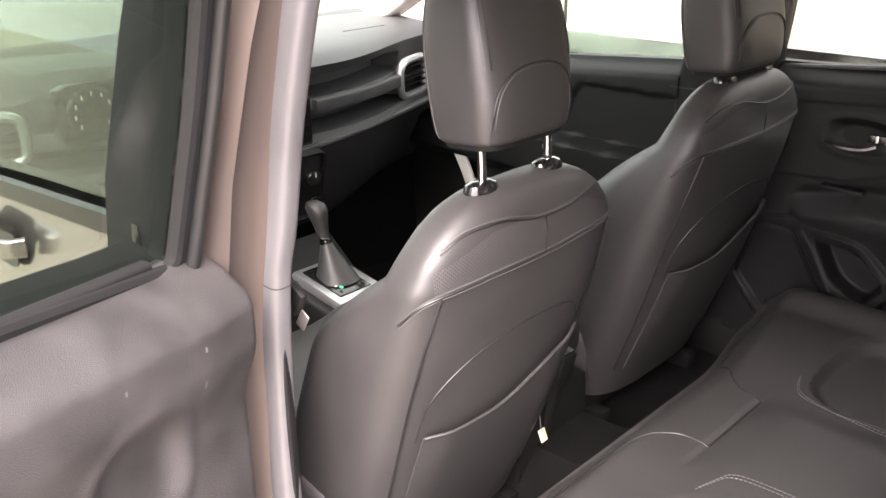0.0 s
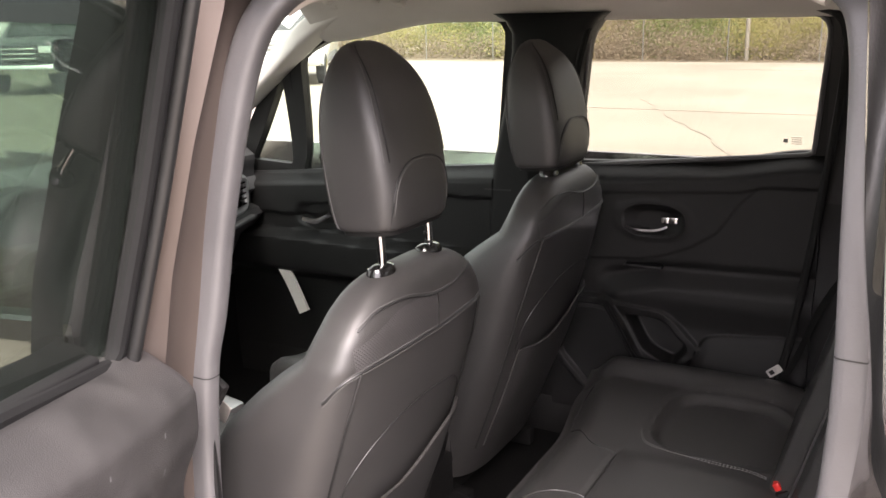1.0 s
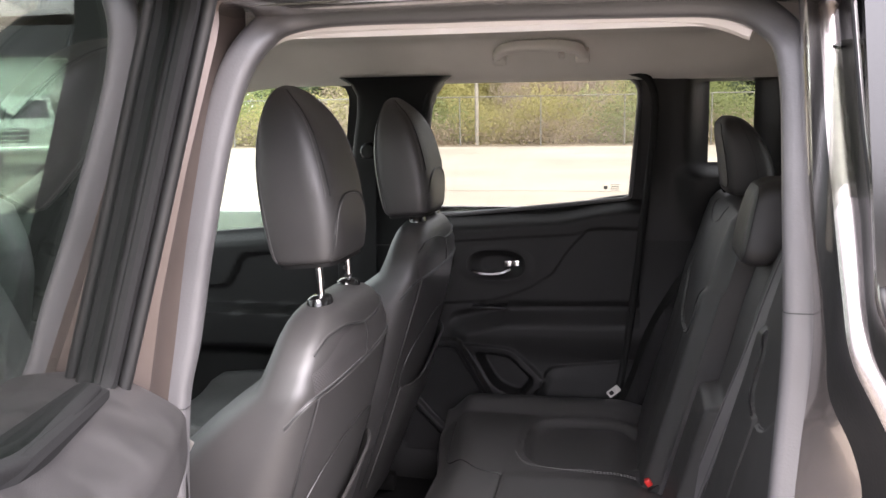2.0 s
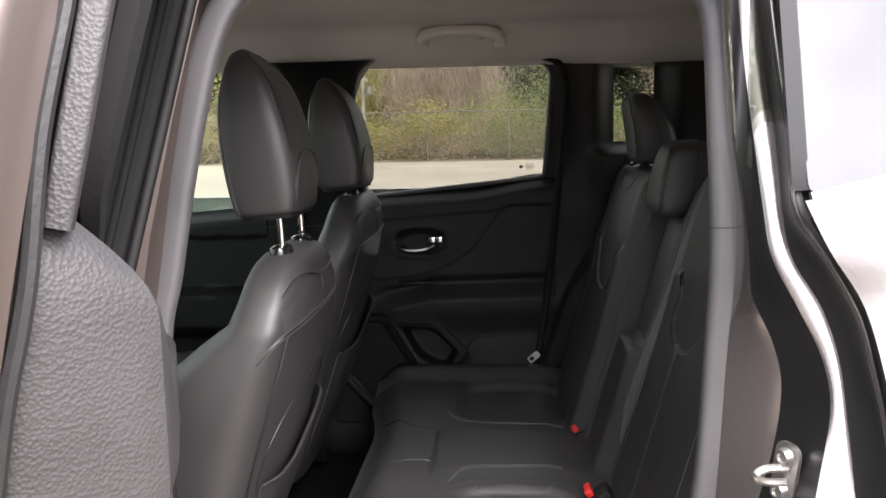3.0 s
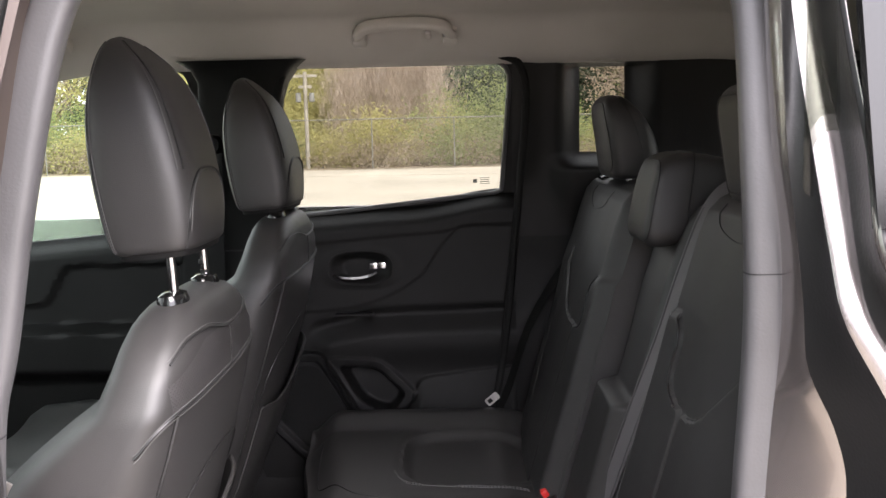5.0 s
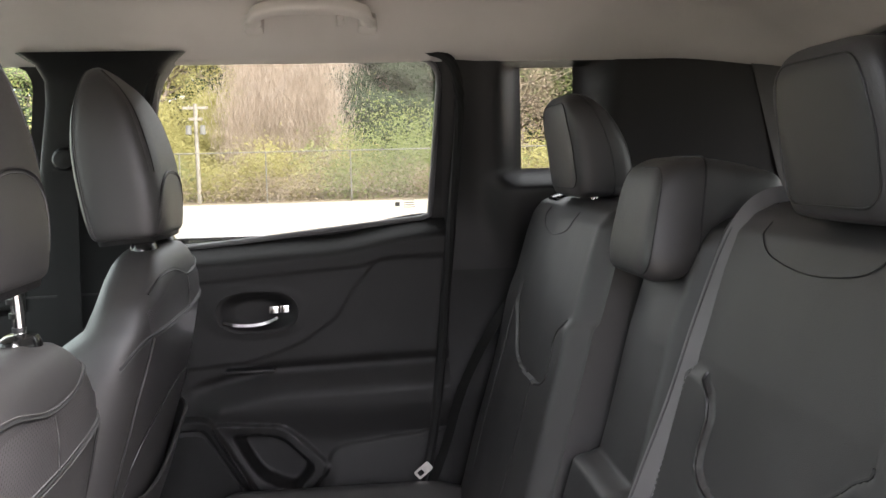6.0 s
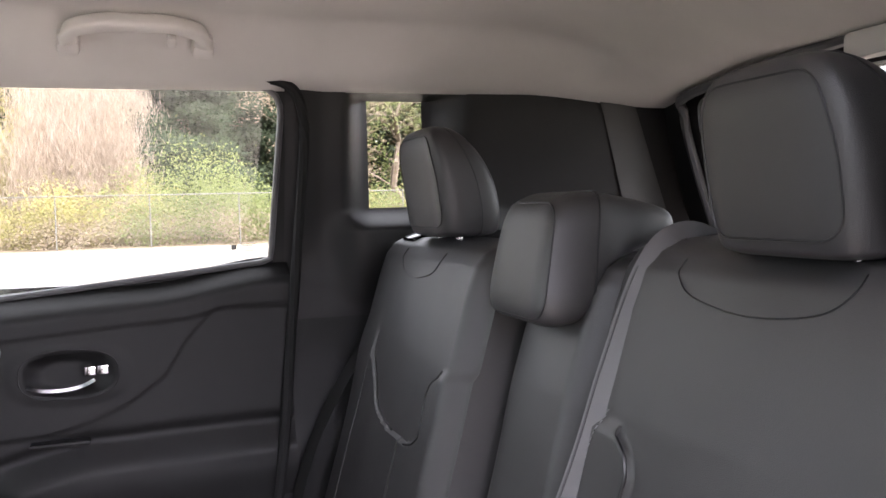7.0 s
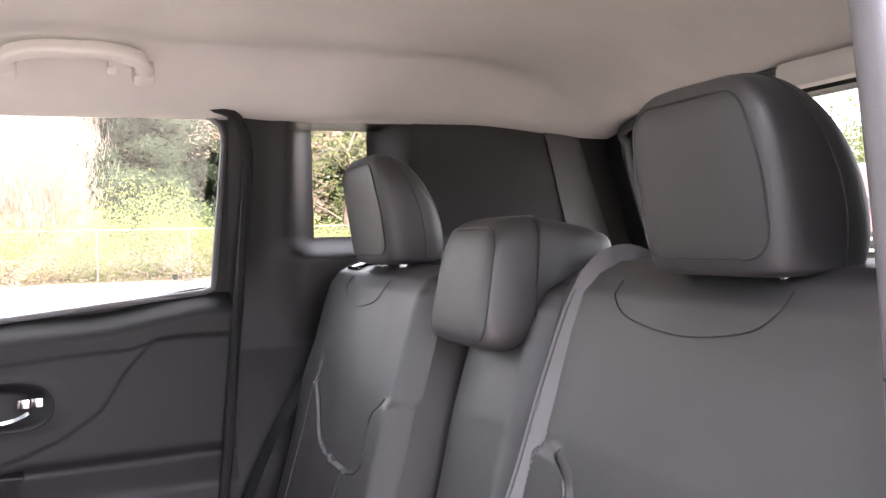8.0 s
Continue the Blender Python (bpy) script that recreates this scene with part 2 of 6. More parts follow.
def smooth01(a, b, x):
    t = min(1.0, max(0.0, (x - a) / (b - a)))
    return t * t * (3 - 2 * t)


def rounded_outline(pts, r, n=5):
    """A closed polygon (2D) with rounded corners; r one radius or one a corner."""
    out = []
    k = len(pts)
    for i in range(k):
        p, a, b = Vector(pts[i]), Vector(pts[i - 1]), Vector(pts[(i + 1) % k])
        rr = r[i] if isinstance(r, (list, tuple)) else r
        u, v = (a - p), (b - p)
        rr = min(rr, u.length * 0.45, v.length * 0.45)
        s, e = p + u.normalized() * rr, p + v.normalized() * rr
        for j in range(n + 1):
            t = j / n
            out.append((s * (1 - t) ** 2 + p * 2 * t * (1 - t) + e * t * t))
    return out


def ring_plate(outer, inner, place, thick):
    """A plate with a hole: two outlines with the same count, placed by place(u, v), set off by thick."""
    n = len(outer)
    t = Vector(thick)
    verts = [Vector(place(*p)) for p in outer] + [Vector(place(*p)) for p in inner]
    verts += [v + t for v in verts]
    faces = []
    for j in range(n):
        k = (j + 1) % n
        faces += [(j, k, n + k, n + j), (2 * n + k, 2 * n + j, 3 * n + j, 3 * n + k), (k, j, 2 * n + j, 2 * n + k), (n + j, n + k, 3 * n + k, 3 * n + j)]
    return verts, faces


def plate(outline, place, thick):
    n = len(outline)
    t = Vector(thick)
    verts = [Vector(place(*p)) for p in outline]
    verts += [v + t for v in verts]
    faces = [tuple(range(n)), tuple(reversed(range(n, 2 * n)))]
    faces += [(b, a, a + n, b + n) for a, b in zip(range(n), list(range(1, n)) + [0])]
    return verts, faces


def resample(outline, n):
    P = [Vector(p) for p in outline]
    P.append(P[0])
    d = [0.0]
    for a, b in zip(P, P[1:]):
        d.append(d[-1] + (b - a).length)
    out = []
    for i in range(n):
        s = d[-1] * i / n
        j = max(k for k in range(len(d) - 1) if d[k] <= s)
        t = (s - d[j]) / max(1e-9, d[j + 1] - d[j])
        out.append(P[j].lerp(P[j + 1], t))
    return out


# ---------------------------------------------------------------- ground and distance
ASPHALT = material("weathered_concrete", (0.205, 0.182, 0.147), 0.9, grain=0.5, grain_scale=60, stain=0.16, stain_scale=0.25, spec=0.2)
EARTH = material("leaf_litter", (0.10, 0.075, 0.045), 0.95, grain=1.0, grain_scale=8, stain=0.4, stain_scale=0.8)
rows = []
for x in (-900, -300, -100, -40, -20, -10, 0, 10, 20, 40, 100, 300, 900):
    rows.append([(x, y, 0.0) for y in (-900, -200, -60, -20, 0, 15, 34, 60, 200, 900)])
ground = tagged(part("ground", sheet(rows), ASPHALT, smooth=False), "pale weathered concrete car park with cracks and stains", "ground", kind="structure")

CRACK = material("dark_joint_sealant", (0.17, 0.15, 0.12), 0.9, grain=0.5, grain_scale=40, stain=0.3, stain_scale=4)
crack_rnd = random.Random(3)
def crack_line(a, b, w):
    """A wandering sealed crack in the slab, as a thin raised strip."""
    a, b = Vector(a), Vector(b)
    side = (b - a).normalized().cross(Vector((0, 0, 1)))
    n = 24
    mid = [a.lerp(b, i / n) + side * crack_rnd.gauss(0, 0.05) for i in range(n + 1)]
    return sheet([[p - side * w * crack_rnd.uniform(0.5, 1.2), p + side * w * crack_rnd.uniform(0.5, 1.2)] for p in mid], (0, 0, -0.003))
for ca, cb, cw in (((-4.2, 16.0, 0.007), (-0.9, 8.2, 0.007), 0.02), ((-18, 14.5, 0.007), (9, 13.2, 0.007), 0.02), ((-6, 27, 0.007), (5, 26, 0.007), 0.03), ((3, 24, 0.007), (6.5, 7, 0.007), 0.02)):
    tagged(part("pavement_joint", crack_line(ca, cb, cw), CRACK, smooth=False), "dark sealed crack across the pale concrete", "pavement", kind="structure")

# ---------------------------------------------------------------- car shell
body = thing("car_body", "brown-grey metallic compact SUV body with its black interior pillar trim", "car body")

# floor
def floor_z(x, y):
    z = 0.34 + 0.02 * noise.noise(Vector((x * 3, y * 3, 0)))
    z += 0.12 * smooth01(0.17, 0.08, abs(y))
    z += 0.10 * smooth01(0.18, 0.30, x)
    return z
rows = [[(-1.5 + 2.9 * i / 58, -0.74 + 1.48 * j / 36, floor_z(-1.5 + 2.9 * i / 58, -0.74 + 1.48 * j / 36)) for j in range(37)] for i in range(59)]
floor = tagged(part("floor", sheet(rows, (0, 0, -0.05)), CARPET), "black carpeted car floor with raised centre tunnel", "floor", kind="structure")


# headliner
def liner_z(x, y):
    a = abs(y)
    z = 1.622 - 0.022 * smooth01(0.30, 0.52, a) - 0.105 * smooth01(0.50, 0.67, a)
    z -= 0.105 * smooth01(0.98, 1.30, x) * (1 - 0.75 * smooth01(0.5, 0.67, a))
    z -= 0.012 * smooth01(0.90, 0.98, x) * smooth01(1.12, 1.02, x) * smooth01(0.60, 0.45, a)
    z -= 0.05 * smooth01(-0.45, -0.85, x)
    return z
ys = [-0.612 + 1.282 * j / 80 for j in range(81)]
xs = [-0.85 + 2.17 * i / 90 for i in range(91)]
rows = [[(x, y, liner_z(x, y)) for y in ys] for x in xs]
ceiling = tagged(part("ceiling", sheet(rows, (0, 0, 0.03)), LINER), "warm grey fabric headliner of the car", "headliner", kind="structure")

# outer roof with its rounded rails
rows = []
for i in range(31):
    x = -0.95 + 2.45 * i / 30
    drop = 0.06 * smooth01(-0.4, -0.95, x) + 0.05 * smooth01(1.1, 1.5, x)
    rows.append([(x, y, z - drop) for y, z in [(-0.735, 1.565), (-0.72, 1.60), (-0.68, 1.63), (-0.6, 1.655), (-0.3, 1.672), (0, 1.675), (0.3, 1.672), (0.6, 1.655), (0.68, 1.63), (0.72, 1.60), (0.735, 1.565)]])
part("roof", sheet(rows, (0, 0, -0.012)), PAINT, body)


# ---------------------------------------------------------------- pillars on both sides
def b_pillar(side):
    """Black inner trim of the middle pillar, flared towards the roof."""
    rings = []
    deep, back = (0.07, 0.0) if side > 0 else (0.022, 0.014)
    for z, x0, x1, y0 in ((0.42, -0.36, -0.075, 0.70), (0.80, -0.36, -0.08, 0.695), (1.03, -0.35, -0.085, 0.69), (1.12, -0.335, -0.085, 0.685), (1.30, -0.29, -0.068, 0.665), (1.42, -0.265, -0.048, 0.645), (1.465, -0.26, -0.03, 0.632), (1.495, -0.272, -0.005, 0.618), (1.515, -0.30, 0.03, 0.60)):
        o = rounded_outline([(x0, y0 + deep), (x0 + 0.01, y0), (x1 - back - 0.012, y0), (x1 - back, y0 + deep)], 0.022 if side > 0 else 0.009, 4)
        rings.append([(p.x, side * p.y, z) for p in o])
    return loft(rings)


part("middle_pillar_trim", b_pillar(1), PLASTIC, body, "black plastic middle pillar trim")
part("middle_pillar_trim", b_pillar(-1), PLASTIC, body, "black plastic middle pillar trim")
part("trim_joint", sweep([(-0.352, 0.6875, 1.04), (-0.10, 0.6875, 1.045)], [(-0.002, -0.001), (0.002, -0.001), (0.002, 0.0015), (-0.002, 0.0015)], up=(0, -1, 0)), SEAM, body)


def windscreen_pillar(side):
    p = [(-1.62, 0.72, 1.04), (-1.30, 0.70, 1.20), (-1.02, 0.665, 1.39), (-0.86, 0.635, 1.49), (-0.72, 0.61, 1.55)]
    p = [(a, side * b, c) for a, b, c in p]
    return sweep(spline(p, 6), [(q.x, q.y) for q in rounded_outline([(-0.045, -0.03), (0.045, -0.03), (0.045, 0.03), (-0.045, 0.03)], 0.02, 3)])


for s in (1, -1):
    part("windscreen_pillar", windscreen_pillar(s), LINER_PL, body, "pale grey windscreen pillar trim")

# far side: rear quarter trim with its small window
def quarter_y(x, z):
    return 0.735 - 0.070 * smooth01(1.15, 1.52, z) - 0.02 * smooth01(0.9, 1.3, x)
def gate_x(z):
    return 1.30 + 0.42 * (1.5 - min(z, 1.5))
def quarter_panel_trim(side):
    rows = []
    start = 0.520 if side > 0 else 0.70
    for i in range(61):
        row = []
        for j in range(85):
            z = 1.06 + 0.50 * j / 84
            x = start + (0.98 - start) * i / 44 if i <= 44 else 0.98 + (gate_x(z) + 0.01 - 0.98) * (i - 44) / 16
            y = quarter_y(x, z)
            fx = smooth01(0.632, 0.700, x) * smooth01(0.890, 0.815, x)
            fz = smooth01(1.230, 1.274, z) * smooth01(1.515, 1.487, z)
            y = y + (0.752 - y) * fx * fz
            y -= 0.034 * smooth01(1.278, 1.225, z) * smooth01(1.06, 1.20, z) * smooth01(0.60, 0.68, x) * smooth01(1.05, 0.90, x)
            y -= 0.012 * smooth01(0.60, 0.54, x) * smooth01(1.16, 1.28, z)
            y -= 0.03 * (side < 0) * smooth01(0.8, 0.70, x)
            row.append((x, side * y, z))
        rows.append(row)
    keep_v, keep_f = sheet(rows)
    faces = []
    for f in keep_f:
        c = sum((Vector(keep_v[i]) for i in f), Vector()) / 4
        if 0.700 < c.x < 0.812 and 1.273 < c.z < 1.487:
            continue
        faces.append(f)
    return keep_v, faces
for s in (1, -1):
    part("rear_quarter_trim", quarter_panel_trim(s), SATIN, body, "black plastic rear quarter trim round a small window")
for s in (1, -1):
    p_ = part("quarter_pane", plate(rounded_outline([(0.694, 1.267), (0.694, 1.493), (0.818, 1.493), (0.818, 1.267)], 0.012, 4), lambda u, v: (u, s * 0.756, v), (0, s * 0.004, 0)), GLASS_REAR, body, "small tinted rear side window")
    p_.visible_shadow = False
# lower side walls, sills and flank so that the cabin is closed
for s in (1, -1):
    x0 = 0.512 if s > 0 else 0.78
    part("lower_quarter_trim", sheet([[(x, s * (0.738 - 0.043 * smooth01(0.99, 0.80, z)), z) for z in np.linspace(0.30, 1.16, 24)] for x in np.linspace(x0, 1.45, 16)], (0, s * 0.03, 0)), PLASTIC, body)
    part("door_sill_trim", box(2.1, 0.10, 0.20, 0.02, (-0.45, s * 0.745, 0.36)), PLASTIC, body, "black sill scuff trim")
part("firewall", sheet([[(-1.28 - 0.1 * (z - 0.3), y, z) for z in np.linspace(0.28, 1.06, 8)] for y in np.linspace(-0.76, 0.76, 9)], (-0.03, 0, 0)), CARPET, body, "black carpeted footwell wall")
part("flank", sheet([[(x, 0.89 - 0.10 * smooth01(1.0, 1.55, z), z) for z in np.linspace(0.3, 1.25, 12)] for x in np.linspace(0.55, 1.5, 10)], (0, -0.012, 0)), PAINT, body, "brown-grey painted rear flank")
# ledge below the little window and cargo side wall
for s in (1, -1):
    led = sweep(spline([(0.80 if s > 0 else 0.84, s * 0.70, 1.165), (0.84, s * 0.685, 1.175), (0.9, s * 0.67, 1.19), (1.15, s * 0.66, 1.185), (1.36, s * 0.64, 1.18)], 6), [(q.x, q.y) for q in rounded_outline([(-0.07, -0.45), (0.07, -0.45), (0.07, 0.02), (-0.05, 0.035)], 0.02, 3)])
    part("cargo_side_trim", led, PLASTIC, body)

# door seal strips on the far door opening: rubber edge along the rear pillar
part("door_seal", tube(spline([(-0.085, 0.655, 1.30), (-0.060, 0.645, 1.42), (-0.030, 0.640, 1.495), (0.04, 0.640, 1.519), (0.25, 0.640, 1.521), (0.44, 0.640, 1.519), (0.525, 0.640, 1.503), (0.551, 0.645, 1.45), (0.551, 0.655, 1.36), (0.535, 0.672, 1.18), (0.517, 0.672, 1.0), (0.500, 0.658, 0.85), (0.482, 0.650, 0.72), (0.455, 0.648, 0.58)], 8), 0.010), MATTE, body, "black rubber door seal")

# tailgate with its window frame
gate = thing("tailgate", "black tailgate trim round a rear window", "tailgate")
outer = rounded_outline([(-0.70, 0.60), (-0.70, 1.36), (-0.66, 1.60), (0.66, 1.60), (0.70, 1.36), (0.70, 0.60)], 0.05, 5)
inner = rounded_outline([(-0.56, 1.215), (-0.55, 1.40), (-0.52, 1.475), (0.52, 1.475), (0.55, 1.40), (0.56, 1.215)], 0.05, 5)
def gate_place(u, v):
    return (gate_x(v), u, v)
part("frame", ring_plate(outer, inner, gate_place, (0.05, 0, 0)), PLASTIC, gate, "black plastic frame")
pane = part("pane", plate(inner, lambda u, v: (gate_place(u, v)[0] + 0.03, u, v), (0.004, 0, 0)), GLASS_GATE, gate, "tinted rear window glass")
pane.visible_shadow = False
part("seal", tube(spline([(gate_x(z) - 0.012, y, z) for y, z in ((0.60, 1.20), (0.585, 1.34), (0.56, 1.445), (0.50, 1.485), (0.0, 1.515), (-0.50, 1.485), (-0.56, 1.445), (-0.585, 1.34), (-0.60, 1.20))], 6), 0.010), RUBBER, gate, "black rubber seal")
part("upper_trim", box(0.03, 0.50, 0.045, 0.012, (1.282, -0.17, 1.499)), LINER_PL, gate, "pale grey upper trim")
# grey strip laid on the pillar trim as its highlight, not a separate moulding
for s in (1, -1):
    part("rear_pillar_sheen", sheet([[(x0 + (x1 - x0) * k / 4, s * (quarter_y(x0, z) - 0.006 - 0.004 * math.sin(math.pi * k / 4)), z) for k in range(5)] for z, x0, x1 in ((1.53, 1.150, 1.225), (1.46, 1.175, 1.255), (1.33, 1.222, 1.315), (1.20, 1.270, 1.376), (1.10, 1.31, 1.42))]), PILLAR_SHEEN, body, "grey strip painted as the window sheen on the rear pillar")


# ---------------------------------------------------------------- far rear door
def belt_z(x):
    return 1.128 + 0.02 * smooth01(-0.1, 0.3, x) + 0.034 * smooth01(0.25, 0.50, x)


SPEAKER = [(-0.078, 0.745), (0.010, 0.750), (0.095, 0.605), (-0.019, 0.515), (-0.112, 0.612)]
POCKET = [(0.062, 0.742), (0.165, 0.735), (0.240, 0.660), (0.195, 0.606), (0.118, 0.640)]
LOWER_PANEL = [(0.268, 0.703), (0.540, 0.735), (0.540, 0.43), (0.20, 0.43), (0.236, 0.612)]


def outline_distance(x, z, poly, k=140.0):
    """Smooth signed distance to a convex outline, minus inside."""
    cx_, cz_ = sum(p[0] for p in poly) / len(poly), sum(p[1] for p in poly) / len(poly)
    total = 0.0
    for (ax, az), (bx, bz_) in zip(poly, poly[1:] + poly[:1]):
        nx, nz = bz_ - az, ax - bx
        ln = math.hypot(nx, nz)
        nx, nz = nx / ln, nz / ln
        if (cx_ - ax) * nx + (cz_ - az) * nz > 0:
            nx, nz = -nx, -nz
        total += math.exp(min(60.0, k * ((x - ax) * nx + (z - az) * nz)))
    return math.log(total) / k


def door_y(x, z):
    """Inner face of the rear door: sill, handle bowl, armrest, speaker and pocket."""
    bz = belt_z(x)
    y = 0.69
    y += 0.055 * smooth01(bz - 0.052, bz + 0.004, z) ** 1.4
    # upper band above the crease
    crease = float(np.interp(x, [-0.14, 0.03, 0.24, 0.342, 0.366, 0.388, 0.414, 0.55], [1.042, 1.058, 1.074, 1.080, 1.087, 1.094, 1.099, 1.101]))
    y -= 0.0022 * smooth01(crease - 0.004, crease + 0.004, z)
    sweep_z = float(np.interp(x, [-0.10, 0.10, 0.16, 0.22, 0.288, 0.331, 0.36, 0.383], [0.872, 0.887, 0.903, 0.927, 0.972, 1.040, 1.072, 1.095]))
    y += 0.0022 * smooth01(sweep_z + 0.005, sweep_z - 0.005, z)
    # armrest
    top = float(np.interp(x, [-0.02, 0.007, 0.153, 0.474], [0.800, 0.816, 0.849, 0.857]))
    y += 0.008 * math.exp(-((z - top - 0.020) / 0.013) ** 2) * smooth01(-0.03, 0.03, x)
    y -= 0.024 * smooth01(top + 0.012, top - 0.040, z) * smooth01(-0.02, 0.05, x) * (1 - 0.6 * smooth01(0.80, 0.71, z))
    y -= 0.010 * smooth01(0.76, 0.72, z) * smooth01(0.06, -0.02, x)
    # handle bowl
    u, v = (x - 0.128) / 0.082, (z - 0.992) / 0.042
    rr = (abs(u) ** 2.6 + abs(v) ** 2.6) ** (1 / 2.6)
    y += 0.017 * smooth01(1.0, 0.50, rr) - 0.002 * smooth01(1.40, 1.05, rr) * smooth01(0.8, 1.0, rr)
    # speaker, door pocket and the lower panel
    d = outline_distance(x, z, SPEAKER)
    y -= 0.017 * smooth01(0.030, 0.022, d) - 0.013 * smooth01(0.008, 0.001, d)
    d = outline_distance(x, z, POCKET)
    y -= 0.010 * smooth01(0.026, 0.018, d)
    y += 0.046 * smooth01(0.002, -0.014, d)
    d = outline_distance(x, z, LOWER_PANEL, 90.0)
    y -= 0.007 * smooth01(0.004, -0.004, d) + 0.10 * max(0.0, 0.72 - z) * smooth01(0.004, -0.03, d)
    return y


def door_panel(f, x0, x1, z0, top, nx=110, nz=120):
    rows = []
    for i in range(nx + 1):
        row = []
        for j in range(nz + 1):
            s, t = i / nx, j / nz
            xt = x0 + (x1 - x0) * s
            z = z0 + (top(xt) - z0) * t
            row.append((xt, f(xt, z), z))
        rows.append(row)
    return rows


far_door = thing("rear_door", "closed rear passenger door with black soft-touch trim and chrome handle", "car door", "rear doors")
rows = door_panel(door_y, -0.14, 0.525, 0.44, lambda x: belt_z(x) + 0.002, 190, 200)
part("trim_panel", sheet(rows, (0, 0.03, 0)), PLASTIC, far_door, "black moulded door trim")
part("outer_skin", box(0.72, 0.02, 0.72, 0.006, (0.19, 0.86, 0.78)), PAINT, far_door, "brown-grey painted door skin")
# window frame in black with rounded corners
outer = resample(rounded_outline([(-0.125, 1.10), (-0.070, 1.545), (0.56, 1.545), (0.548, 1.14)], [0.01, 0.02, 0.02, 0.01], 5), 96)
inner = resample(rounded_outline([(-0.105, 1.116), (-0.038, 1.509), (0.518, 1.504), (0.494, 1.177)], [0.01, 0.05, 0.055, 0.012], 6), 96)
def side_y(z):
    return 0.745 - 0.085 * smooth01(1.05, 1.6, z) * 1.0
rng = lambda s: (lambda u, v: (u, s * side_y(v), v))
fr = ring_plate(outer, inner, rng(1), (0, 0.035, 0))
part("window_frame", fr, PLASTIC, far_door, "black window frame")
part("glass_run", tube([Vector((p.x, side_y(p.y) - 0.002, p.y)) for p in inner], 0.006, closed=True, up=(0, 1, 0)), RUBBER, far_door)
p_ = part("pane", plate(inner, lambda u, v: (u, side_y(v) + 0.02, v), (0, 0.004, 0)), GLASS_REAR, far_door, "tinted side window glass")
p_.visible_shadow = False
# chrome lever
hnd = part("handle", sweep(spline([(0.060, 0.674, 0.976), (0.085, 0.669, 0.970), (0.12, 0.667, 0.969), (0.15, 0.666, 0.974), (0.172, 0.667, 0.984)], 6), [(-0.0042, -0.003), (0.0042, -0.003), (0.003, 0.004), (-0.003, 0.004)], up=(0, -1, 0.25)), CHROME, far_door, "chrome pull lever")
for k in (0, 1):
    part("lock_button", box(0.0205, 0.012, 0.016, 0.002, (0.164 + 0.0212 * k, 0.670, 1.000 + 0.001 * k)), CHROME, far_door, "chrome lock button")
part("handle_bezel", tube([(0.128 + 0.083 * math.copysign(abs(math.cos(a)) ** 0.77, math.cos(a)), 0.684, 0.992 + 0.044 * math.copysign(abs(math.sin(a)) ** 0.77, math.sin(a))) for a in [2 * math.pi * i / 48 for i in range(48)]], 0.0012, closed=True, up=(0, 1, 0)), PLASTIC, far_door, "black bezel")
# speaker grille
GRILLE = material("speaker_mesh", (0.006, 0.006, 0.006), 0.6, grain=1.0, grain_scale=900, stain=0.1, grain_kind="voronoi")
part("speaker_grille", plate(rounded_outline([(p[0] * 0.93 - 0.0015, 0.640 + (p[1] - 0.640) * 0.93) for p in SPEAKER], 0.02, 5), lambda u, v: (u, door_y(-0.02, 0.63) - 0.002, v), (0, 0.001, 0)), GRILLE, far_door, "black speaker mesh")
# window switch
part("window_switch", box(0.10, 0.03, 0.008, 0.003, (0.11, 0.683, 0.872)), PLASTIC, far_door, "gloss black switch plate")
ETCH = material("etched_glass", (0.22, 0.22, 0.21), 0.7, stain=0.1)
# maker's marks etched into the glass corner
for k, (x, z, w, h) in enumerate(((0.427, 1.205, 0.010, 0.009), (0.452, 1.213, 0.026, 0.0012), (0.452, 1.208, 0.022, 0.0014), (0.452, 1.203, 0.024, 0.0014), (0.452, 1.198, 0.026, 0.0012))):
    part("etched_mark", box(w, 0.001, h, 0, (x, side_y(z) + 0.0185, z)), ETCH, far_door, smooth=False)

# far front door
def front_belt(x):
    return 1.12 + 0.09 * (x + 0.1) * 0.9
def fdoor_y(x, z):
    bz = front_belt(x)
    y = 0.70 + 0.05 * smooth01(bz - 0.04, bz + 0.004, z)
    y -= 0.012 * smooth01(1.005, 1.017, z + 0.10 * smooth01(-0.62, -0.70, x))
    arm = smooth01(0.862, 0.84, z) * smooth01(0.70, 0.75, z)
    y -= 0.06 * arm
    u, v = (x + 0.93) / 0.09, (z - 0.915) / 0.045
    rr = (abs(u) ** 2.6 + abs(v) ** 2.6) ** (1 / 2.6)
    y += 0.026 * smooth01(1.0, 0.72, rr)
    return y
far_front = thing("front_door", "closed front passenger door with black trim and dark armrest", "car door", "front doors")
rows = door_panel(fdoor_y, -1.30, -0.33, 0.44, lambda x: front_belt(x) + 0.002, 90, 90)
part("trim_panel", sheet(rows, (0, 0.03, 0)), PLASTIC, far_front, "black moulded door trim")
part("outer_skin", box(1.05, 0.02, 0.72, 0.006, (-0.80, 0.86, 0.76)), PAINT, far_front, "brown-grey painted door skin")
fin = rounded_outline([(-1.02, 1.035), (-1.00, 1.10), (-0.965, 1.40), (-0.70, 1.515), (-0.275, 1.497), (-0.345, 1.092)], [0.01, 0.01, 0.03, 0.10, 0.05, 0.012], 6)
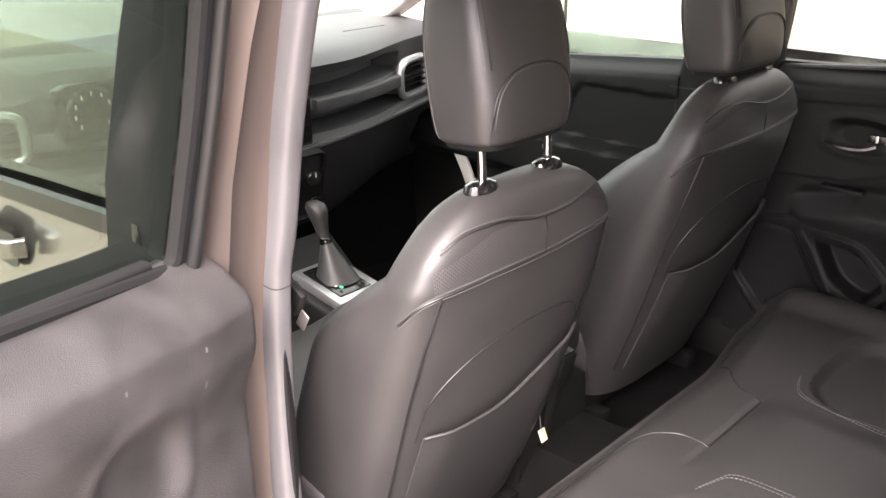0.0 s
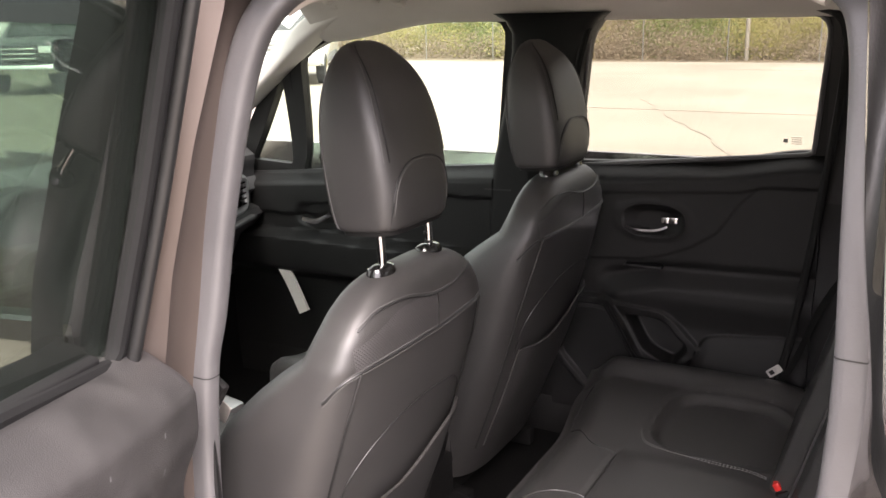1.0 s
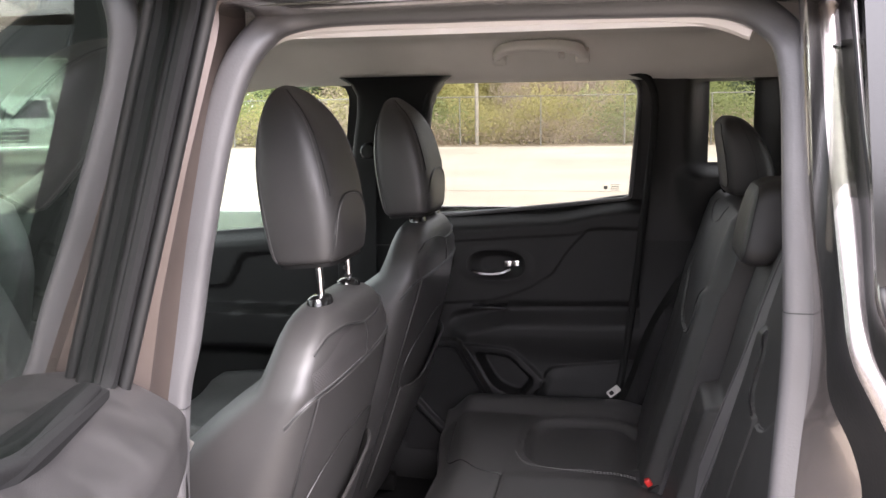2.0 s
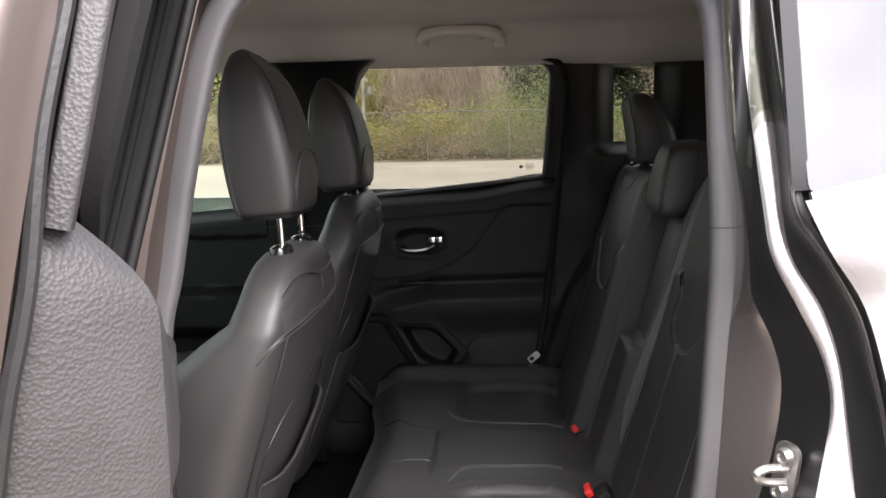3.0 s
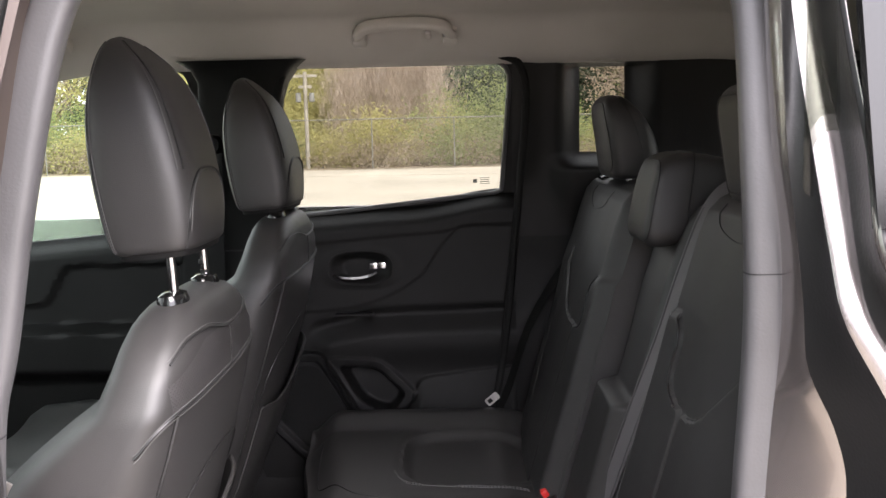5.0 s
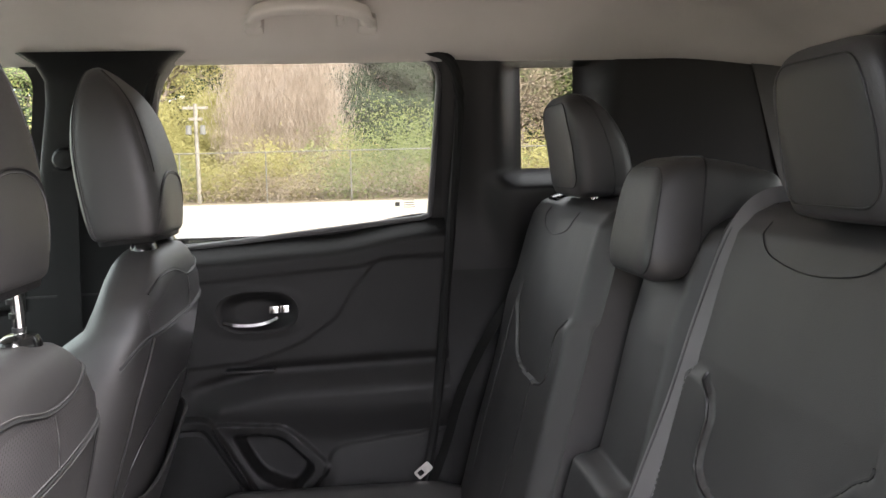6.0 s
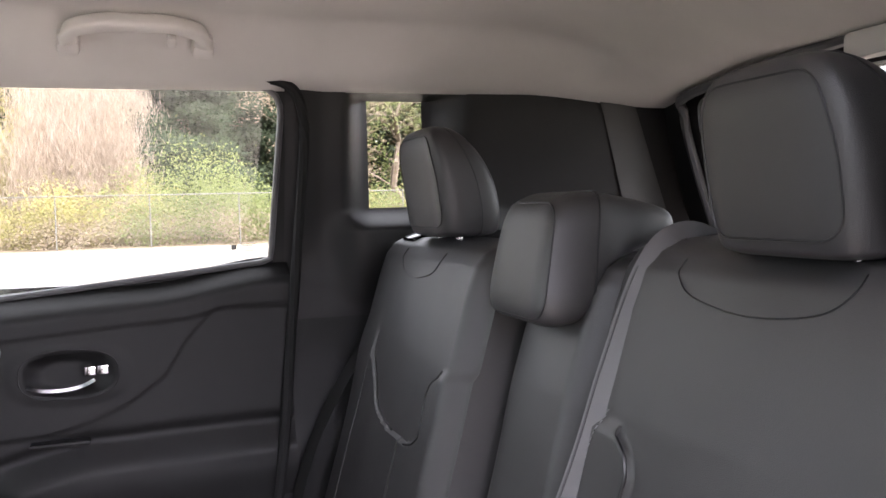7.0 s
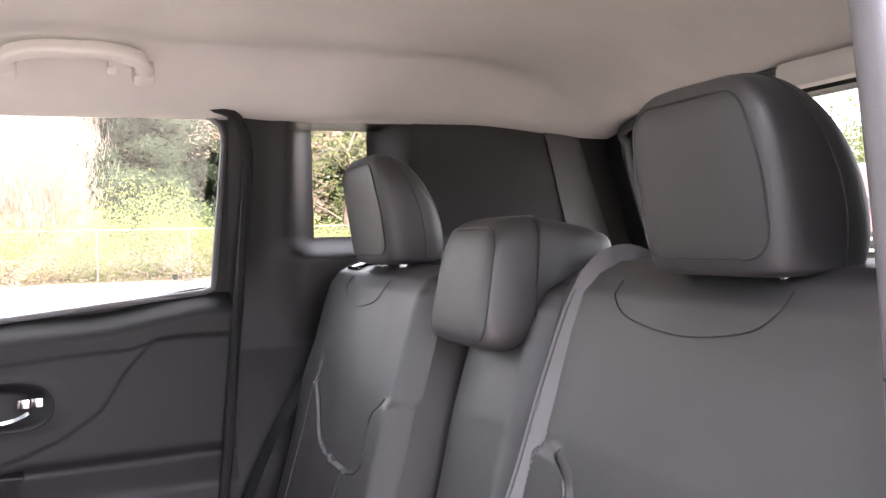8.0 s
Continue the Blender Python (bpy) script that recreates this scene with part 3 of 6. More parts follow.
fout = rounded_outline([(-1.06, 1.00), (-1.045, 1.10), (-1.00, 1.44), (-0.72, 1.55), (-0.20, 1.535), (-0.30, 1.06)], [0.01, 0.01, 0.05, 0.10, 0.02, 0.01], 6)
fin, fout = resample(fin, 96), resample(fout, 96)
part("window_frame", ring_plate(fout, fin, rng(1), (0, 0.035, 0)), PLASTIC, far_front, "black window frame")
p_ = part("pane", plate(fin, lambda u, v: (u, side_y(v) + 0.02, v), (0, 0.004, 0)), GLASS, far_front, "lightly tinted side window glass")
p_.visible_shadow = False
tri_in = resample(rounded_outline([(-1.225, 1.070), (-1.050, 1.345), (-1.058, 1.062)], [0.006, 0.02, 0.012], 4), 48)
tri_out = resample(rounded_outline([(-1.34, 1.02), (-1.01, 1.47), (-1.035, 1.02)], 0.01, 4), 48)
part("quarter_frame", ring_plate(tri_out, tri_in, rng(1), (0, 0.035, 0)), PLASTIC, far_front, "black triangular window frame")
p_ = part("quarter_pane", plate(tri_in, lambda u, v: (u, side_y(v) + 0.02, v), (0, 0.004, 0)), GLASS, far_front, "small triangular window glass")
p_.visible_shadow = False
part("pocket_edge", sweep(spline([(-1.08, 0.665, 0.77), (-1.03, 0.66, 0.70), (-0.98, 0.66, 0.60)], 6), [(-0.02, -0.004), (0.02, -0.004), (0.02, 0.004), (-0.02, 0.004)], up=(0, -1, 0)), LINER_PL, far_front, "pale grey door pocket edge")
part("handle", sweep(spline([(-0.99, 0.69, 0.90), (-0.94, 0.687, 0.895), (-0.90, 0.688, 0.91), (-0.88, 0.69, 0.925)], 6), [(-0.010, -0.003), (0.010, -0.003), (0.008, 0.005), (-0.008, 0.005)], up=(0, -1, 0.25)), CHROME, far_front, "chrome pull lever")


# ---------------------------------------------------------------- near side body
# rubber seal round the open doorway
SEAL_PATH = [(-0.113, -0.710, 1.036), (-0.093, -0.706, 1.13), (-0.064, -0.702, 1.28), (-0.026, -0.690, 1.44), (0.014, -0.675, 1.518), (0.070, -0.635, 1.553), (0.26, -0.622, 1.557), (0.47, -0.622, 1.555), (0.59, -0.625, 1.550), (0.645, -0.645, 1.525), (0.672, -0.668, 1.47), (0.681, -0.685, 1.30), (0.686, -0.69, 1.15), (0.680, -0.69, 1.0), (0.665, -0.695, 0.8), (0.62, -0.71, 0.62), (0.52, -0.73, 0.49), (0.30, -0.74, 0.44), (0.05, -0.745, 0.44), (-0.06, -0.735, 0.50), (-0.110, -0.722, 0.65), (-0.122, -0.714, 0.85)]
path = spline(SEAL_PATH, 8, closed=True)
ups = []
for p in path:
    ups.append((0.12, -1.0, 0.0) if p.x < 0.3 else (-0.12, -1.0, 0.0))
sec = [(q.x, q.y) for q in rounded_outline([(-0.021, -0.018), (0.021, -0.018), (0.019, 0.014), (-0.019, 0.014)], 0.012, 4)]
seal = part("door_seal", sweep(path, sec, up=ups, closed=True), RUBBER, body, "grey-black rubber weatherstrip")
for jz, lo in ((1.030, True), (1.178, False)):
    k = min(range(len(path)), key=lambda i: abs(path[i].z - jz) + (9 if (path[i].x > 0.3) == lo else 0))
    d = (path[(k + 1) % len(path)] - path[k]).normalized()
    part("seal_joint", sweep([path[k], path[k] + d * 0.0016], [(a * 1.015, b * 1.015) for a, b in sec], up=[ups[k]] * 2), SEAM, body, smooth=False)


# painted rear pillar of the doorway: flange, dark return, ridge, second return, lip and flank edge
JZ = [0.62, 0.80, 0.90, 0.98, 1.04, 1.10, 1.16, 1.22, 1.30, 1.40, 1.50, 1.56]
JAMB = (
    (-0.705, [0.645, 0.670, 0.680, 0.686, 0.690, 0.695, 0.697, 0.694, 0.684, 0.676, 0.669, 0.662]),
    (-0.742, [0.670, 0.720, 0.744, 0.751, 0.737, 0.710, 0.704, 0.697, 0.686, 0.678, 0.671, 0.664]),
    (-0.790, [0.690, 0.735, 0.760, 0.778, 0.771, 0.745, 0.717, 0.709, 0.702, 0.694, 0.689, 0.685]),
    (-0.794, [0.775, 0.800, 0.799, 0.795, 0.790, 0.773, 0.740, 0.731, 0.727, 0.717, 0.709, 0.705]),
    (-0.838, [0.805, 0.829, 0.826, 0.819, 0.809, 0.794, 0.765, 0.731, 0.729, 0.719, 0.712, 0.708]),
    (-0.845, [0.808, 0.832, 0.829, 0.822, 0.813, 0.800, 0.770, 0.735, 0.731, 0.721, 0.714, 0.710]),
    (-0.836, [0.821, 0.845, 0.842, 0.834, 0.825, 0.812, 0.781, 0.748, 0.736, 0.725, 0.718, 0.714]),
)
JX = [[p.y for p in spline([(z, x, 0) for z, x in zip(JZ, xs_)], 6)] for y_, xs_ in JAMB]
JF = [p.x for p in spline([(z, 0, 0) for z in JZ], 6)]
def jamb_point(c, z):
    return Vector((float(np.interp(z, JF, JX[c])), JAMB[c][0] + (0.27 * (z - 1.20) if c > 1 else 0.0), z))
def jamb_strip(c0, c1, bulge, n=8):
    """One band of the jamb between two edges, bowed by bulge towards the outside."""
    rows = []
    for z in np.linspace(0.62, 1.56, 70):
        a, b = jamb_point(c0, z), jamb_point(c1, z)
        d = (b - a).normalized()
        out = Vector((d.y, -d.x, 0))
        rows.append([a.lerp(b, k / n) + out * bulge * math.sin(math.pi * k / n) ** 0.7 for k in range(n + 1)])
    return sheet(rows)
# both body-colour returns and the gap are coloured black for dark reflections and shade
for c0, c1, bow, mt, nm, lab in ((0, 1, 0.002, PAINT, "rear_pillar", "glossy brown-grey painted door jamb"), (1, 2, -0.004, BLACK_RUBBER, "jamb_channel", "painted jamb channel blackened for its dark reflection"), (2, 3, 0.002, PAINT, "jamb_ridge", "glossy painted ridge of the jamb"), (3, 4, -0.004, BLACK_RUBBER, "jamb_channel", "painted jamb channel blackened for its dark reflection"), (4, 5, 0.001, PAINT, "jamb_lip", "painted outer lip of the jamb"), (5, 6, -0.006, BLACK_RUBBER, "jamb_gap", "black strip for the shade in the gap beside the flank")):
    part(nm, jamb_strip(c0, c1, bow), mt, body, lab)
# flank behind the jamb, its upper edge rising with the moulding
edge = spline([(0.738, -0.854, 1.235), (0.763, -0.871, 1.177), (0.799, -0.888, 1.112), (0.819, -0.914, 1.018), (0.829, -0.938, 0.926), (0.845, -0.965, 0.81), (0.835, -1.0, 0.64)], 5)
fl = []
for i, e in enumerate(edge):
    f = i / (len(edge) - 1)
    r = Vector((1.55, e.y - 0.01, 1.40 - 0.76 * f))
    fl.append([e.lerp(r, k / 14) + Vector((0, -0.035 * math.sin(math.pi * k / 14) - 0.006 * smooth01(0, 1.2, k), 0)) for k in range(15)])
part("flank", sheet(fl), PAINT, body, "brown-grey painted rear flank")
# small rear side window and its bright moulding
qo = rounded_outline([(0.725, 1.56), (0.748, 1.242), (1.35, 1.36), (1.30, 1.56)], 0.012, 3)
p_ = part("quarter_glass", plate(qo, lambda u, v: (u, -0.809 - 0.17 * (1.40 - v) + 0.02 * (u - 0.75), v), (0, 0.004, 0)), GLASS_TINT, body, "dark tinted rear side glass reflecting clouds")
p_.visible_shadow = False
part("glass_edge", sweep([(0.716, -0.802, 1.56), (0.740, -0.826, 1.245)], [(-0.010, -0.006), (0.010, -0.006), (0.010, 0.006), (-0.010, 0.006)], up=(0, -1, 0)), GLOSS, body, "gloss black glass edging")
part("belt_moulding", sweep([(0.752, -0.838, 1.228), (0.90, -0.842, 1.262), (1.35, -0.83, 1.355)], [(q.x, q.y) for q in rounded_outline([(-0.016, -0.006), (0.016, -0.006), (0.016, 0.006), (-0.016, 0.006)], 0.004, 3)], up=(0, -1, 0)), SILVER, body, "satin grey window moulding")

# door striker
st = thing("door_striker", "zinc door latch striker bolted to the painted jamb", "door striker")
turn = Matrix.Translation((0.738, -0.808, 0.882)) @ Matrix.Rotation(radians(-60), 4, "Z") @ Matrix.Rotation(radians(8), 4, "Y")
part("base_plate", moved(plate(rounded_outline([(-0.019, -0.042), (-0.019, 0.042), (0.019, 0.042), (0.019, -0.042)], 0.016, 5), lambda u, v: (u, 0, v), (0, 0.006, 0)), turn), STEEL, st)
for z in (-0.024, 0.024):
    part("bolt", moved(lathe([(0.0, -0.006), (0.005, -0.006), (0.006, -0.009), (0.010, -0.009), (0.012, -0.004), (0.013, 0.0)], 16, "y", (0, -0.001, z)), turn), STEEL, st)
part("loop", moved(tube(spline([(0.004, 0.0, 0.010), (-0.006, -0.026, 0.009), (-0.010, -0.038, 0.0), (-0.006, -0.026, -0.009), (0.004, 0.0, -0.010)], 5), 0.0055), turn), STEEL, st, "zinc latch loop")

# painted middle pillar of the doorway, seen outside the seal
def pillar_edge(z):
    """Rear (inner) and front (outer) edges of the narrow painted face of the pillar."""
    zs_ = [0.45, 0.95, 1.05, 1.19, 1.36, 1.53]
    return (Vector((float(np.interp(z, zs_, [-0.128, -0.126, -0.113, -0.088, -0.051, -0.013])), float(np.interp(z, zs_, [-0.780, -0.779, -0.778, -0.773, -0.753, -0.720])), z)),
            Vector((float(np.interp(z, zs_, [-0.170, -0.168, -0.155, -0.130, -0.084, -0.048])), float(np.interp(z, zs_, [-0.814, -0.813, -0.812, -0.808, -0.788, -0.756])), z)))
rows, gap_rows, cover = [], [], []
for z in np.linspace(0.45, 1.56, 50):
    r, l = pillar_edge(z)
    d = (l - r).normalized()
    out = Vector((-d.y, d.x, 0))
    rows.append([r + Vector((-0.006, 0.004, 0))] + [r.lerp(l, k / 6) + out * (-0.0015) * math.sin(math.pi * k / 6) for k in range(7)] + [l + Vector((-0.010, 0.004, 0))])
    gap_rows.append([r + Vector((-0.004, 0.002, 0)), r + Vector((-0.009, 0.010, 0)), r + Vector((-0.010, 0.026, 0)), r + Vector((-0.003, 0.048, 0)), r + Vector((0.006, 0.066, 0))])
    cover.append([l + Vector((-0.009, 0.003, 0)), l + Vector((-0.022, -0.030, 0)), l + Vector((-0.075, -0.052, 0)), l + Vector((-0.105, -0.052, 0))])
part("middle_pillar", sheet(rows), PAINT_SHADED, body, "brown-grey painted middle pillar")
part("pillar_gap", sheet(gap_rows), PAINT_SHADED, body, "painted return of the pillar beside the seal")
part("pillar_applique", sheet(cover), MATTE, body, "black pillar panel")
# roof rail above the doorway, painted, with the liner edge inside
part("roof_rail", sweep([(-0.05, -0.705, 1.575), (0.3, -0.700, 1.580), (0.62, -0.705, 1.575), (0.70, -0.74, 1.56)], [(q.x, q.y) for q in rounded_outline([(-0.05, -0.03), (0.06, -0.02), (0.06, 0.03), (-0.05, 0.03)], 0.015, 3)]), PAINT, body, "brown-grey painted roof rail")
part("liner_edge", tube(spline([(0.0, -0.63, 1.515), (0.06, -0.612, 1.538), (0.30, -0.605, 1.540), (0.55, -0.607, 1.537), (0.63, -0.62, 1.515)], 6), 0.012), LINER_PL, body, "pale headliner edge trim")
# sill
part("sill", box(0.95, 0.10, 0.12, 0.02, (0.30, -0.80, 0.38)), PAINT, body)

# ---------------------------------------------------------------- near rear door, wide open
HINGE = Vector((-0.125, -0.885, 0.0))
A = radians(-69)
open_door = thing("rear_door", "rear driver-side door standing wide open with scuffed black trim", "car door", "rear doors", at=Matrix.Translation(HINGE) @ Matrix.Rotation(A, 4, "Z"))
# local: u along the door from the hinge, -y outwards, +y towards the cabin
def obelt(u):
    return 1.105 + 0.12 * max(0.0, u) + 0.103 * smooth01(0.25, 0.90, u)
def open_y(u, z):
    d = obelt(u) - z
    top = 0.014 + 0.054 * min(1.0, max(0.0, u / 0.86))
    y = top + (0.100 - top) * smooth01(-0.004, 0.062 - 0.022 * smooth01(0.3, 0.86, u), d) ** 0.6
    y -= 0.028 * smooth01(0.10, 0.20, d)
    arm = smooth01(0.25, 0.275, d) * smooth01(0.42, 0.37, d) * smooth01(0.12, 0.2, u)
    y += 0.035 * arm
    uu, vv = (u - 0.12) / 0.075, (d - 0.20) / 0.075
    rr = (abs(uu) ** 2.4 + abs(vv) ** 2.4) ** (1 / 2.4)
    y += -0.014 * smooth01(1.05, 0.55, rr) + 0.003 * smooth01(1.30, 1.08, rr) * smooth01(0.80, 1.05, rr)
    # pull cup near the latch end
    uu, vv = (u - 0.80) / 0.075, (d - 0.21) / 0.07
    rr = (abs(uu) ** 3 + abs(vv) ** 3) ** (1 / 3)
    y -= 0.03 * smooth01(1.0, 0.86, rr)
    e = smooth01(-0.118, -0.074, u) ** 0.55 * (0.50 + 0.50 * smooth01(0.864, 0.838, u) ** 0.6)
    return y * e
rows = []
us = [-0.116 + 0.980 * i / 120 for i in range(121)]
for u in us:
    rows.append([(u, open_y(u, 0.45 + (obelt(u) - 0.45) * j / 120), 0.45 + (obelt(u) - 0.45) * j / 120) for j in range(121)])
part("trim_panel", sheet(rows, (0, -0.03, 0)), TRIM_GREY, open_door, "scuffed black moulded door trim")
for su, sz, sl in ((0.02, 1.03, 0.007), (0.025, 0.985, 0.009), (0.15, 1.045, 0.006)):
    part("scuff_mark", sheet([[(su + a, open_y(su + a, sz + b) + 0.0008, sz + b) for b in (0, sl * 0.6, sl)] for a in (0, 0.002, 0.0035)]), THREAD, open_door)
# metal shell
orow = []
for u in (-0.05, -0.03, 0.2, 0.5, 0.85, 0.895, 0.90):
    orow.append([(u, -0.07 - 0.045 * smooth01(1.3, 0.7, z), z) for z in [0.42 + (obelt(u) - 0.47) * j / 12 for j in range(13)]])
part("outer_skin", sheet(orow, (0, 0.012, 0)), PAINT, open_door, "brown-grey painted door skin")
def edge_profile(z):
    # rolled steel edge: outer lip, step, ridge and inner return, leaning in with the window frame
    u = float(np.interp(z, [0.45, 1.24, 1.30, 1.36, 1.42, 1.50, 1.57], [0.888, 0.888, 0.885, 0.874, 0.851, 0.800, 0.745]))
    base = 0.051 + 0.2 * (max(z, 1.08) - 1.21) + 0.08 * max(0.0, z - 1.36)
    prof = [(-0.030, -0.108), (0.000, -0.108), (0.004, -0.104), (0.004, -0.088), (0.001, -0.084), (-0.012, -0.080), (-0.015, -0.076), (-0.015, -0.056), (-0.012, -0.052), (-0.001, -0.047), (0.0, -0.043), (0.0, -0.022), (-0.003, -0.018), (-0.014, -0.013), (-0.018, -0.008), (-0.060, -0.008)]
    return [(u + a, base + b, z) for a, b in prof]
part("shut_face", sheet([edge_profile(0.45 + 1.12 * j / 60) for j in range(61)], (-0.006, 0, 0)), PAINT_SHADED, open_door, "painted door edge")
part("hinge_face", sheet([[(-0.055, y, 0.45 + (obelt(0.0) - 0.49) * j / 12) for y in (-0.085, -0.05, -0.02, 0.01)] for j in range(13)], (0.012, 0, 0)), PAINT, open_door, "painted door edge")
# window frame leaning in towards the roof
def lean_y(z):
    return 0.03 + 0.28 * (z - 1.12)
fo = resample(rounded_outline([(-0.060, 1.04), (-0.060, 1.30), (-0.040, 1.60), (0.67, 1.62), (0.838, 1.39), (0.842, 1.32), (0.55, 1.16)], [0.01, 0.05, 0.06, 0.09, 0.05, 0.01, 0.1], 5), 110)
fi = resample(rounded_outline([(-0.042, 1.095), (-0.042, 1.30), (-0.022, 1.570), (0.66, 1.575), (0.795, 1.38), (0.803, 1.312), (0.50, 1.185)], [0.01, 0.05, 0.05, 0.05, 0.03, 0.012, 0.1], 5), 110)
part("window_frame", ring_plate(fo, fi, lambda u, v: (u, lean_y(v) - 0.012 * smooth01(0.3, 0.7, u), v), (0, -0.05, 0)), MATTE, open_door, "black inner window frame")
fo2 = [Vector((0.40 + (p.x - 0.40) * 1.0, 1.33 + (p.y - 1.33) * 1.01)) for p in fo]
part("outer_frame", ring_plate(fo2, [a.lerp(b, 0.5) for a, b in zip(fo, fi)], lambda u, v: (u, lean_y(v) - 0.053, v), (0, -0.025, 0)), MATTE, open_door, "black outer window frame")
front_edge = sorted([a.lerp(b, 0.22) for a, b in zip(fo, fi) if a.x < 0.0 and a.y > 1.09], key=lambda p: p.y)
part("frame_seal", tube([Vector((front_edge[0].x, lean_y(1.0), 0.98))] + [Vector((p.x, lean_y(p.y) + 0.008, p.y)) for p in front_edge], 0.009, 10, up=(0, 1, 0)), BLACK_RUBBER, open_door, "black rubber frame seal")
top_edge = sorted([a.lerp(b, 0.4) for a, b in zip(fo, fi) if a.y > 1.585], key=lambda p: p.x)
part("frame_seal", tube([Vector((p.x, lean_y(p.y) + 0.004, p.y)) for p in top_edge], 0.010, 8, up=(0, 1, 0)), RUBBER, open_door, "grey-black rubber frame seal")
part("glass_run", tube([Vector((p.x, lean_y(p.y) - 0.010, p.y)) for p in fi], 0.010, closed=True, up=(0, 1, 0)), MATTE, open_door, "black glass run channel")
part("belt_seal", sweep([(u, 0.006 + 0.054 * min(1.0, max(0.0, u / 0.86)), obelt(u) + 0.004) for u in np.linspace(0.0, 0.835, 24)], [(q.x, q.y) for q in rounded_outline([(-0.011, -0.012), (0.011, -0.012), (0.009, 0.012), (-0.009, 0.012)], 0.005, 3)], up=(0, 0.3, 1)), MATTE, open_door, "black rubber strip along the window sill")
part("outer_belt_seal", sweep([(u, -0.044, obelt(u) - 0.012) for u in np.linspace(-0.05, 0.85, 24)], [(q.x, q.y) for q in rounded_outline([(-0.034, -0.022), (0.034, -0.022), (0.030, 0.022), (-0.030, 0.022)], 0.006, 3)], up=(0, 0.3, 1)), MATTE, open_door, "black outer belt strip below the glass")
p_ = part("pane", plate(fi, lambda u, v: (u, lean_y(v) - 0.024, v), (0, -0.004, 0)), GLASS_DARK, open_door, "green-tinted side window glass")
p_.visible_shadow = False
part("frame_trim", sweep([(0.852, 0.070, 1.301), (0.851, 0.075, 1.322), (0.842, 0.088, 1.38), (0.822, 0.102, 1.43), (0.765, 0.137, 1.55)], [(q.x, q.y) for q in rounded_outline([(-0.006, -0.005), (0.006, -0.005), (0.006, 0.005), (-0.006, 0.005)], 0.002, 3)], up=(0, 1, 0)), TRIM_GREY, open_door, "grained black frame trim")
part("frame_bead", tube(spline([(0.868, 0.028, 0.60), (0.868, 0.028, 1.08), (0.868, 0.040, 1.17), (0.868, 0.0515, 1.24), (0.866, 0.0585, 1.27), (0.864, 0.0625, 1.29), (0.859, 0.068, 1.33), (0.850, 0.077, 1.37), (0.832, 0.090, 1.43), (0.777, 0.126, 1.55)], 4), 0.0032, 8, up=(0, 1, 0)), BLACK_RUBBER, open_door, "black rubber bead beside the frame trim")
for z in (0.62, 0.98):
    part("hinge", box(0.06, 0.04, 0.05, 0.008, (-0.055, -0.045, z)), PAINT, open_door)

# near front door (closed), seen through the open door's glass
near_front = thing("front_door", "closed front driver-side door with black window frame", "car door", "front doors")
nin = resample(rounded_outline([(-1.02, 1.035), (-1.00, 1.10), (-0.965, 1.40), (-0.70, 1.515), (-0.150, 1.497), (-0.262, 1.100)], [0.01, 0.01, 0.03, 0.10, 0.03, 0.012], 6), 96)
nout = resample(rounded_outline([(-1.06, 1.00), (-1.045, 1.10), (-1.00, 1.44), (-0.72, 1.55), (-0.125, 1.535), (-0.240, 1.06)], [0.01, 0.01, 0.05, 0.10, 0.02, 0.01], 6), 96)
part("window_frame", ring_plate(nout, nin, lambda u, v: (u, -side_y(v) - 0.06, v), (0, -0.035, 0)), GLOSS, near_front, "black window frame")
p_ = part("pane", plate(nin, lambda u, v: (u, -side_y(v) - 0.08, v), (0, -0.004, 0)), GLASS, near_front, "clear side window glass")
p_.visible_shadow = False
rows = [[(r[0], -r[1], r[2]) for r in row] for row in door_panel(fdoor_y, -1.30, -0.33, 0.44, lambda x: front_belt(x) + 0.002, 60, 60)]
part("trim_panel", sheet(rows, (0, -0.03, 0)), PLASTIC, near_front, "black moulded door trim")
part("outer_skin", sheet([[(x, -0.84 - 0.03 * smooth01(1.15, 0.9, z), z) for z in [0.4 + (front_belt(x) - 0.4) * j / 10 for j in range(11)]] for x in (-1.35, -1.0, -0.6, -0.27)], (0, 0.012, 0)), PAINT, near_front, "brown-grey painted door skin")

part("belt_moulding", sweep([(x, -0.848, front_belt(x) + 0.014) for x in (-1.25, -0.7, -0.18)], [(-0.016, -0.006), (0.016, -0.006), (0.014, 0.006), (-0.014, 0.006)], up=(0, -1, 0)), GLOSS, near_front, "black window moulding")
grip = part("outer_handle", sweep(spline([(-0.72, -0.868, 1.015), (-0.70, -0.895, 1.018), (-0.62, -0.902, 1.022), (-0.54, -0.895, 1.024), (-0.52, -0.868, 1.024)], 6), [(q.x, q.y) for q in rounded_outline([(-0.015, -0.007), (0.015, -0.007), (0.015, 0.007), (-0.015, 0.007)], 0.005, 3)], up=(0, -1, 0)), PAINT, near_front, "painted outer door handle")
# no hollow is cut; a flat black plate gives the recess its shade
part("handle_recess", plate(rounded_outline([(-0.69, 0.975), (-0.69, 1.055), (-0.55, 1.055), (-0.55, 0.975)], 0.038, 6), lambda u, v: (u, -0.872, v), (0, 0.003, 0)), GLOSS, grip, "flat black plate for the shade in the handle recess")

